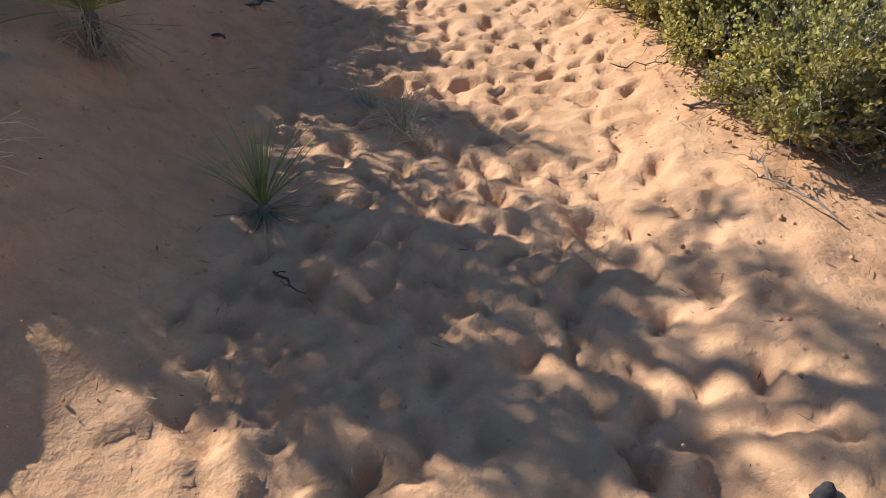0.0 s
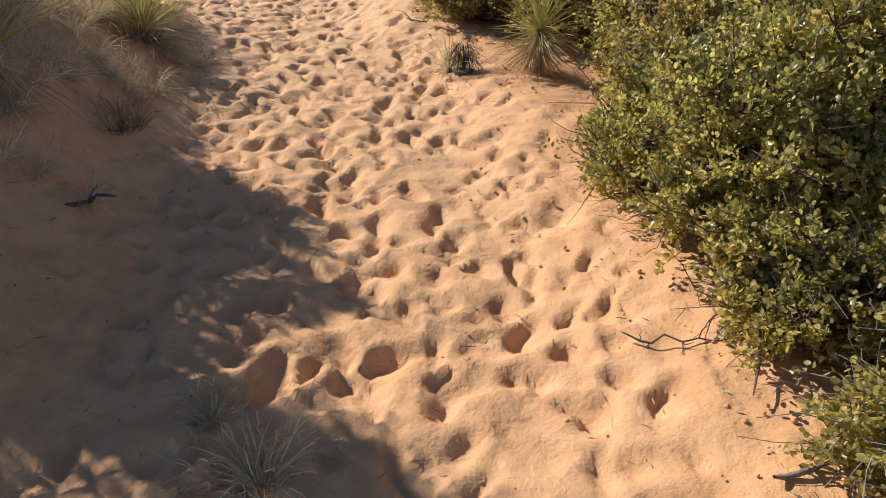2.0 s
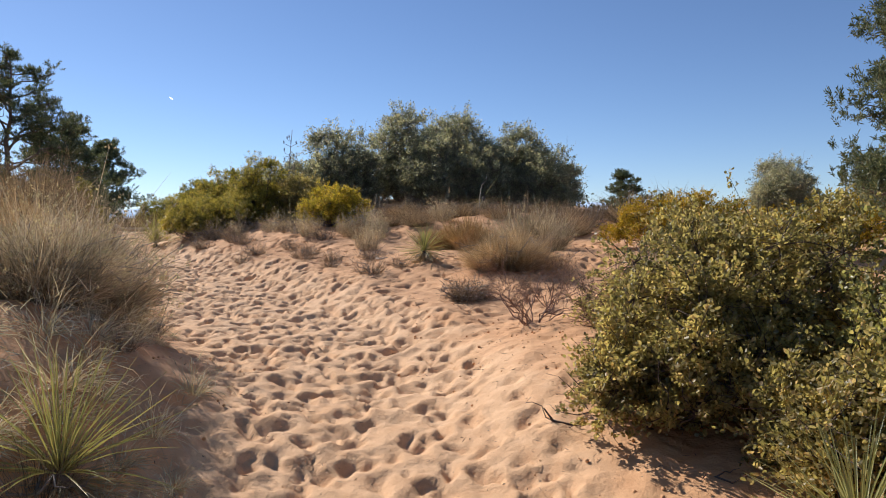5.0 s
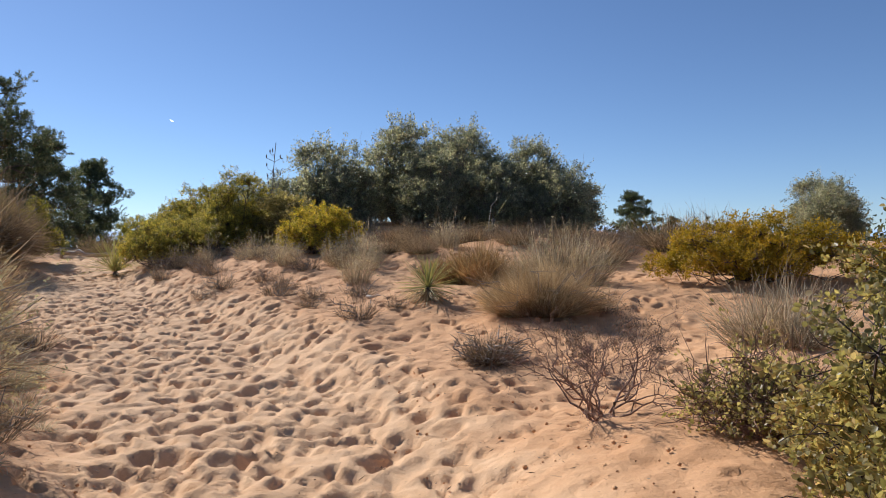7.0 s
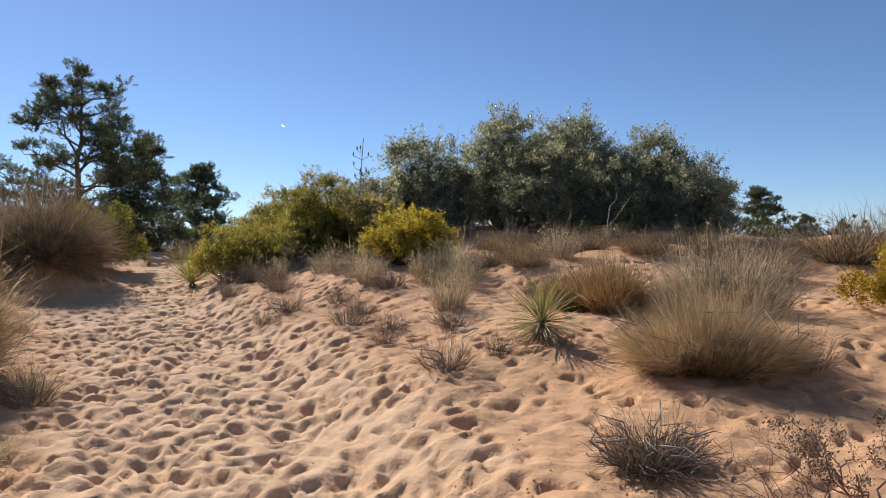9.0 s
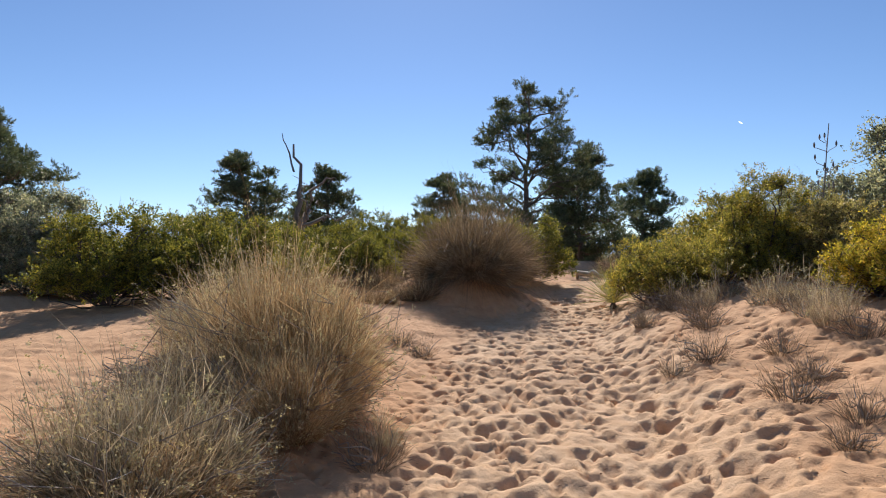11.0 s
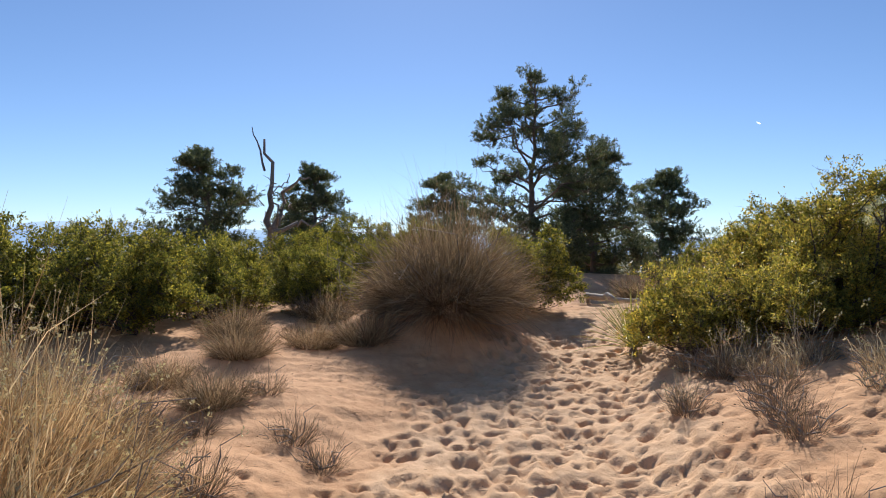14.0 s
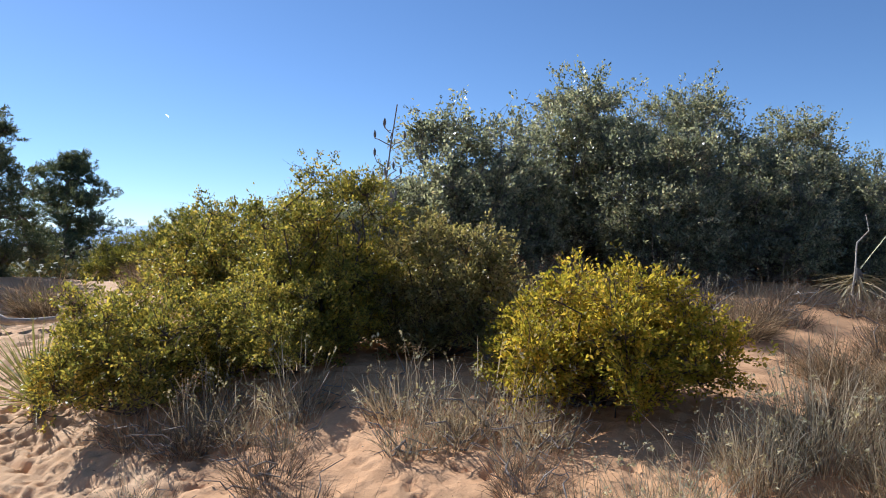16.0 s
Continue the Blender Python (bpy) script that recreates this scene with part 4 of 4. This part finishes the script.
again(left, -13.2, 16.5, 310, 0.72)
again(left, -14.9, 13.8, 20, 1.1)
again(left, -13.3, 12.0, 250, 1.15)
again(left, -19.5, 20.5, 80, 1.1)
put(shrub("green_shrub", 79, 2.3, 1.9, 1.4, DEEP, "dark green leafy shrub behind the brush mound", group=sg, lobes=11, clusters=46, leaf=0.04, per=26), -12.2, 19.8)

# ---------------- oak thicket ----------------
og = "oak thicket on the dune"
oak = put(shrub("oak_bush", 81, 2.6, 2.3, 2.68, OAK, "tall grey-green scrub oak with sunlit leaves", group=og, lobes=15, clusters=50, leaf=0.055, wide=0.55, stem=0.02, per=22, spray=0.28, leaders=9, bark=GREY_WOOD), -4.5, 24.0)
oak2 = put(shrub("oak_bush", 82, 2.6, 2.3, 2.08, OAK, "dense grey-green scrub oak", group=og, lobes=14, clusters=46, leaf=0.055, wide=0.55, stem=0.02, per=22, spray=0.28, leaders=9, bark=GREY_WOOD), -5.9, 22.6)
for src, x, y, s in ((oak, -2.9, 24.6, 0.97), (oak, -1.4, 25.2, 0.92), (oak2, -0.5, 25.6, 0.95), (oak2, -7.0, 21.5, 0.66), (oak2, -3.5, 23.0, 0.85), (oak2, -2.1, 23.6, 0.85), (oak2, -0.6, 24.2, 0.8), (oak, -3.7, 26, 0.95), (oak2, -8.4, 22.8, 0.6)):
    again(src, x, y, x * 70, s)

# ---------------- trees ----------------
tg = "pinyon trees"
put(pine("pinyon_tree", 91, 6.2, 5.7, "tall open pinyon with layered dark green crown", 0.2, 40, 520, 0.38, 0.09, 0.72, group=tg, belly=0.5, side=9), -19.7, 26.8, 0)
p2 = put(pine("pinyon_tree", 92, 4.4, 3.8, "dense dark green pinyon tree", 0.03, 56, 330, 0.44, 0.09, 0.92, group=tg, belly=0.2, side=9), -19.6, 29.2, 0)
again(p2, -33.0, 49.6, 50, 1.75)
again(p2, -26.0, 27.4, 130, 0.95)
again(p2, -22.4, 17.2, 200, 0.85)
again(p2, -29.6, 23.4, 290, 1.0)
again(p2, -58, 34, 20, 1.5)
again(p2, -20.0, 10.6, 160, 0.9)
again(p2, -21.5, 9.0, 70, 0.95)
again(p2, 6.4, 17.6, 160, 1.0, 0, 1.25)
again(p2, 7.4, 18.4, 30, 1.0, 0, 1.25)
again(p2, 3.5, 50, 170, 0.85)
again(p2, 11, 68, 270, 0.8)
again(p2, 6.5, 55, 240, 0.6)


# a bare dead tree among the pinyons
def snag(seed):
    rng = np.random.RandomState(seed)
    top = tagged(new("dead_tree"), "bare dead tree with twisted grey branches", "tree")
    soup = Soup()
    tube(soup, bent(rng, (0, 0, -0.2), (0.1, 0, 1.5), 7, 0.03), np.linspace(0.16, 0.12, 7), 7)
    tube(soup, bent(rng, (0.05, 0, 0.9), (-0.35, 0.2, 4.0), 9, 0.03), np.linspace(0.11, 0.03, 9), 6)
    tube(soup, bent(rng, (-0.3, 0.15, 3.1), (-0.85, 0.3, 4.4), 6, 0.03), np.linspace(0.04, 0.012, 6), 5)
    tube(soup, bent(rng, (0.1, 0, 1.4), (0.95, -0.1, 2.7), 8, 0.05), np.linspace(0.1, 0.03, 8), 6)
    tube(soup, bent(rng, (0.9, -0.1, 2.65), (1.35, 0, 2.75), 5, 0.06), np.linspace(0.035, 0.01, 5), 5)
    tube(soup, bent(rng, (0.1, 0, 1.35), (1.7, 0.3, 1.75), 8, 0.06), np.linspace(0.07, 0.015, 8), 5)
    tube(soup, bent(rng, (0.3, 0, 1.5), (0.15, -0.2, 2.6), 7, 0.08), np.linspace(0.05, 0.015, 7), 5)
    for _ in range(14):
        p = np.array([rng.uniform(-0.5, 1.4), rng.uniform(-0.2, 0.3), rng.uniform(1.5, 3.4)])
        k = rng.normal(0, 0.25, 3) + [0, 0, 0.15]
        q = np.array([0.1, 0, 1.5]) * 0.35 + p * 0.65
        tube(soup, bent(rng, q, q + k, 4, 0.08), np.linspace(0.018, 0.005, 4), 4)
    soup.part("branchwork", GREY_WOOD, top, soft=True)
    return top


put(snag(95), -22.2, 19.0, 35)


# ---------------- small things ----------------
def stick(name, seed, length, thick, label, x, y, turn, mat=GREY_WOOD, forks=0, up=0.02):
    rng = np.random.RandomState(seed)
    main = Soup()
    line = bent(rng, (-length / 2, 0, 0), (length / 2, 0, up), 8, 0.025)
    tube(main, line, np.r_[thick * 0.5, np.linspace(thick, thick * 0.55, 6), thick * 0.2], 6)
    top = tagged(new(name), label, "stick") if forks else tagged(new(name, main.mesh(name, mat, True)), label, "stick")
    if forks:
        main.part("stem", mat, top, soft=True)
    for _ in range(forks):
        p = line[rng.randint(1, 7)]
        side = Soup()
        tube(side, bent(rng, p, p + [rng.uniform(-0.1, 0.3) * length, rng.uniform(-0.35, 0.35) * length, rng.uniform(0, 0.15) * length], 6, 0.07), np.linspace(thick * 0.55, thick * 0.12, 6), 5)
        side.part("side_twig", mat, top, soft=True)
    return put(top, x, y, turn, 1.0, -thick * 0.6)


stick("stick", 1, 0.26, 0.009, "short weathered grey stick on sand", 1.24, 3.16, 20)
stick("twig", 2, 0.35, 0.0045, "forked dark twig lying on sand", 1.08, 3.72, -20, DARK_BARK, 6, 0.05)
stick("twig", 3, 0.22, 0.006, "dark curved twig in shaded sand", -0.52, 1.98, -50, DARK_BARK, 2)
stick("twig", 4, 0.5, 0.0045, "bare dark twig under a shrub", 1.3, 3.6, 60, DARK_BARK, 8, 0.08)
stick("twig", 5, 0.45, 0.0045, "bare grey twig at the shrub's foot", 1.3, 2.35, 110, GREY_WOOD, 9, 0.08)
stick("twig", 6, 0.5, 0.0045, "forked twig reaching over sand", 1.35, 2.75, 140, DARK_BARK, 9, 0.1)
stick("stick", 7, 0.24, 0.022, "pale bleached stick on the dune", -2.46, 14.28, -30, PALE_WOOD)
stick("log", 8, 1.5, 0.07, "long pale weathered log across the trail's end", -11.6, 21.6, 15, PALE_WOOD, 2)
stick("charred_chunk", 9, 0.07, 0.028, "small charred wood chunk on sand", 0.88, 1.1, 40, CHAR_WOOD)
stick("stick", 10, 0.2, 0.01, "dark broken stick on the bank", -1.27, 3.9, -30, DARK_BARK, 2)
stick("stick", 11, 0.3, 0.012, "crooked dark stick at the bank's foot", -1.2, 4.6, 40, DARK_BARK, 3)
stick("root", 12, 0.6, 0.007, "exposed crooked root on the sand edge", 0.35, 8.35, 30, DARK_BARK, 7, 0.06)
stick("root", 13, 0.5, 0.007, "dark exposed root under the shrub", 0.75, 7.75, -40, DARK_BARK, 7, 0.05)


def stalk(x, y):
    """A dry flower stalk with seed pods."""
    rng = np.random.RandomState(4)
    top = tagged(new("yucca_stalk"), "tall dry yucca stalk with dark seed pods", "stalk")
    soup, pods = Soup(), Soup()
    tube(pods, [(0, 0, 0), (0, 0, 0.025), (0, 0, 0.055), (0, 0, 0.085)], [0.004, 0.014, 0.014, 0.003], 6)
    pod_mesh = pods.mesh("seed_pod", GREY_WOOD, True)
    line = bent(rng, (0, 0, -0.1), (0.08, 0, 2.15), 9, 0.006)
    tube(soup, line, np.linspace(0.018, 0.006, 9), 6)
    for k in range(16):
        p = line[5 + k // 6] + [0, 0, rng.uniform(0, 0.22)]
        a = k * 2.4
        q = p + [math.cos(a) * 0.16, math.sin(a) * 0.16, rng.uniform(0.03, 0.12)]
        tube(soup, bent(rng, p, q, 4, 0.05), np.linspace(0.006, 0.004, 4), 4)
        pod = new("seed_pod", pod_mesh)
        pod.parent, pod.location = top, q
    soup.part("stem", GREY_WOOD, top, soft=True)
    return put(top, x, y)


stalk(-6.45, 20.4)
bare = stick("flower_stalk", 14, 1.0, 0.011, "leaning bare stalk of a dead yucca", -1.85, 21.3, 0, PALE_WOOD)
bare.matrix_basis = pose(-1.85, 21.3, ground_z(-1.85, 21.3) + 0.5, 0, -78, 20)
sapling = twiggy("bare_sapling", 67, 0.9, 1.5, "thin bare twigs above the oak brush", GREY_WOOD, 5, 3, "", 0.012)
put(sapling, -3.1, 24.2, 0, 1.6)


def litter():
    """Broken stalks, dead leaves and crumbs of sand, too many to count."""
    rng = np.random.RandomState(9)
    bits, clods = Soup(), Soup()
    n = 6500
    k = rng.randint(8, len(SAMPLES) - 20, n)
    off = np.where(rng.rand(n) < 0.55, rng.normal(1.15, 0.4, n), -rng.normal(1.35, 0.5, n))
    off = np.where(rng.rand(n) < 0.1, rng.uniform(-1, 1, n), off)
    off = off * np.where((SAMPLES[k, 5] > 16), 1.5, 1.0)
    x = SAMPLES[k, 0] + SAMPLES[k, 4] * off + rng.uniform(-0.3, 0.3, n)
    y = SAMPLES[k, 1] - SAMPLES[k, 3] * off + rng.uniform(-0.3, 0.3, n)
    z = land(x, y) + 0.008
    a = rng.uniform(0, 6.28, n)
    way = np.stack([np.cos(a), np.sin(a), rng.normal(0, 0.15, n)], 1)
    thin = rng.rand(n) < 0.6
    leaves(bits, rng, np.stack([x, y, z], 1)[thin], way[thin], 0.055, 0.0045, 0.03)
    leaves(bits, rng, np.stack([x, y, z], 1)[~thin], way[~thin], 0.016, 0.009, 0.1)
    m = 1700
    k = rng.randint(8, 46, m)
    off = np.where(rng.rand(m) < 0.65, rng.normal(1.2, 0.3, m), -rng.normal(1.2, 0.35, m))
    cx, cy = SAMPLES[k, 0] + SAMPLES[k, 4] * off + rng.uniform(-0.2, 0.2, m), SAMPLES[k, 1] - SAMPLES[k, 3] * off + rng.uniform(-0.2, 0.2, m)
    cz = land(cx, cy)
    for px, py, pz in zip(cx, cy, cz):
        s = 0.003 + 0.007 * rng.rand() ** 2
        tube(clods, [(px, py, pz - s * 0.6), (px, py, pz), (px + s * 0.2, py, pz + s * 0.8), (px + s * 0.2, py, pz + s * 1.2)], [s * 0.7, s * 1.2, s, s * 0.1], 5)
    tagged(new("plant_litter", bits.mesh("plant_litter", LITTER)), "broken dry stalks and dead leaves on sand", "litter", kind="stuff")
    tagged(new("sand_clods", clods.mesh("sand_clods", SAND)), "small crumbs of orange sand beside the trail", "clods", kind="stuff")


litter()

# a short vapour trail high in the sky
vapour = Soup()
tube(vapour, [(-816.0, 1316.0, 271.0), (-813.0, 1317.0, 268.7), (-809.0, 1318.0, 266.0)], [0.3, 1.9, 1.0], 6)
tagged(new("vapour_trail", vapour.mesh("vapour_trail", VAPOUR, True)), "short white aircraft vapour trail in the sky", "contrail")

# brush and trees that close the view beyond the trail
for src, x, y, s in ((oak2, -16.6, 11.3, 0.95), (oak, -18.4, 8.6, 0.9), (left, -14.5, 31, 1.1), (left, -18, 33, 1.2), (left, -22, 31, 1.2), (left, -26, 34, 1.3), (oak2, -16, 35, 0.9),
                     (left, -9.5, 33, 1.2), (left, -6, 35, 1.2), (left, -22, 24, 1.1), (left, -25, 22, 1.1), (left, -27, 26, 1.2), (oak2, -30, 28, 0.9), (left, -12.8, 27.5, 0.9),
                     (oak2, 6.5, 27, 0.8), (oak2, 9, 26, 0.9), (left, 12, 30, 1.2), (oak2, 5.2, 22.5, 0.6), (left, -10.2, 28.5, 0.9)):
    again(src, x, y, x * 50, s)

scatter = np.random.RandomState(33)
for _ in range(34):
    again(sparse, scatter.uniform(-4.2, 1.4), scatter.uniform(18.6, 22.0), scatter.uniform(0, 360), scatter.uniform(0.8, 1.5))
for x, y, s in ((-3.2, 17.7, 0.8), (-2.8, 18.0, 0.9), (-2.6, 17.4, 0.8), (-3.0, 18.5, 0.9), (-3.6, 16.6, 0.7), (-2.1, 19.4, 1.0), (-3.4, 19.6, 1.0), (-1.2, 18.9, 1.0), (-0.2, 19.6, 1.2)):
    again(low, x, y, s * 900, s)
for _ in range(16):
    again(sparse, scatter.uniform(-9.5, -7.0), scatter.uniform(12.2, 14.6), scatter.uniform(0, 360), scatter.uniform(0.7, 1.2))
for _ in range(46):
    k = scatter.randint(28, 62)
    off = scatter.uniform(1.15, 2.5)
    again(pale if scatter.rand() < 0.6 else sparse, SAMPLES[k, 0] - SAMPLES[k, 4] * off, SAMPLES[k, 1] + SAMPLES[k, 3] * off, scatter.uniform(0, 360), scatter.uniform(0.5, 1.0))
for _ in range(26):
    k = scatter.randint(30, 50)
    off = scatter.uniform(1.25, 1.9)
    again(pale, SAMPLES[k, 0] - SAMPLES[k, 4] * off, SAMPLES[k, 1] + SAMPLES[k, 3] * off, scatter.uniform(0, 360), scatter.uniform(0.9, 1.5))
for _ in range(34):
    again(weed if scatter.rand() < 0.5 else sparse, scatter.uniform(-5.2, 1.2), scatter.uniform(20.2, 23.0), scatter.uniform(0, 360), scatter.uniform(0.8, 1.4))
for _ in range(26):
    again(pale, scatter.uniform(-2.1, -1.35), scatter.uniform(4.6, 7.6), scatter.uniform(0, 360), scatter.uniform(0.5, 1.1))
for _ in range(7):
    k = scatter.uniform(0, 1)
    again(weed, -7.3 + 2.5 * k + scatter.uniform(-0.1, 0.1), 17.75 - 0.35 * k + scatter.uniform(-0.25, 0.25), scatter.uniform(0, 360), scatter.uniform(0.9, 1.4))
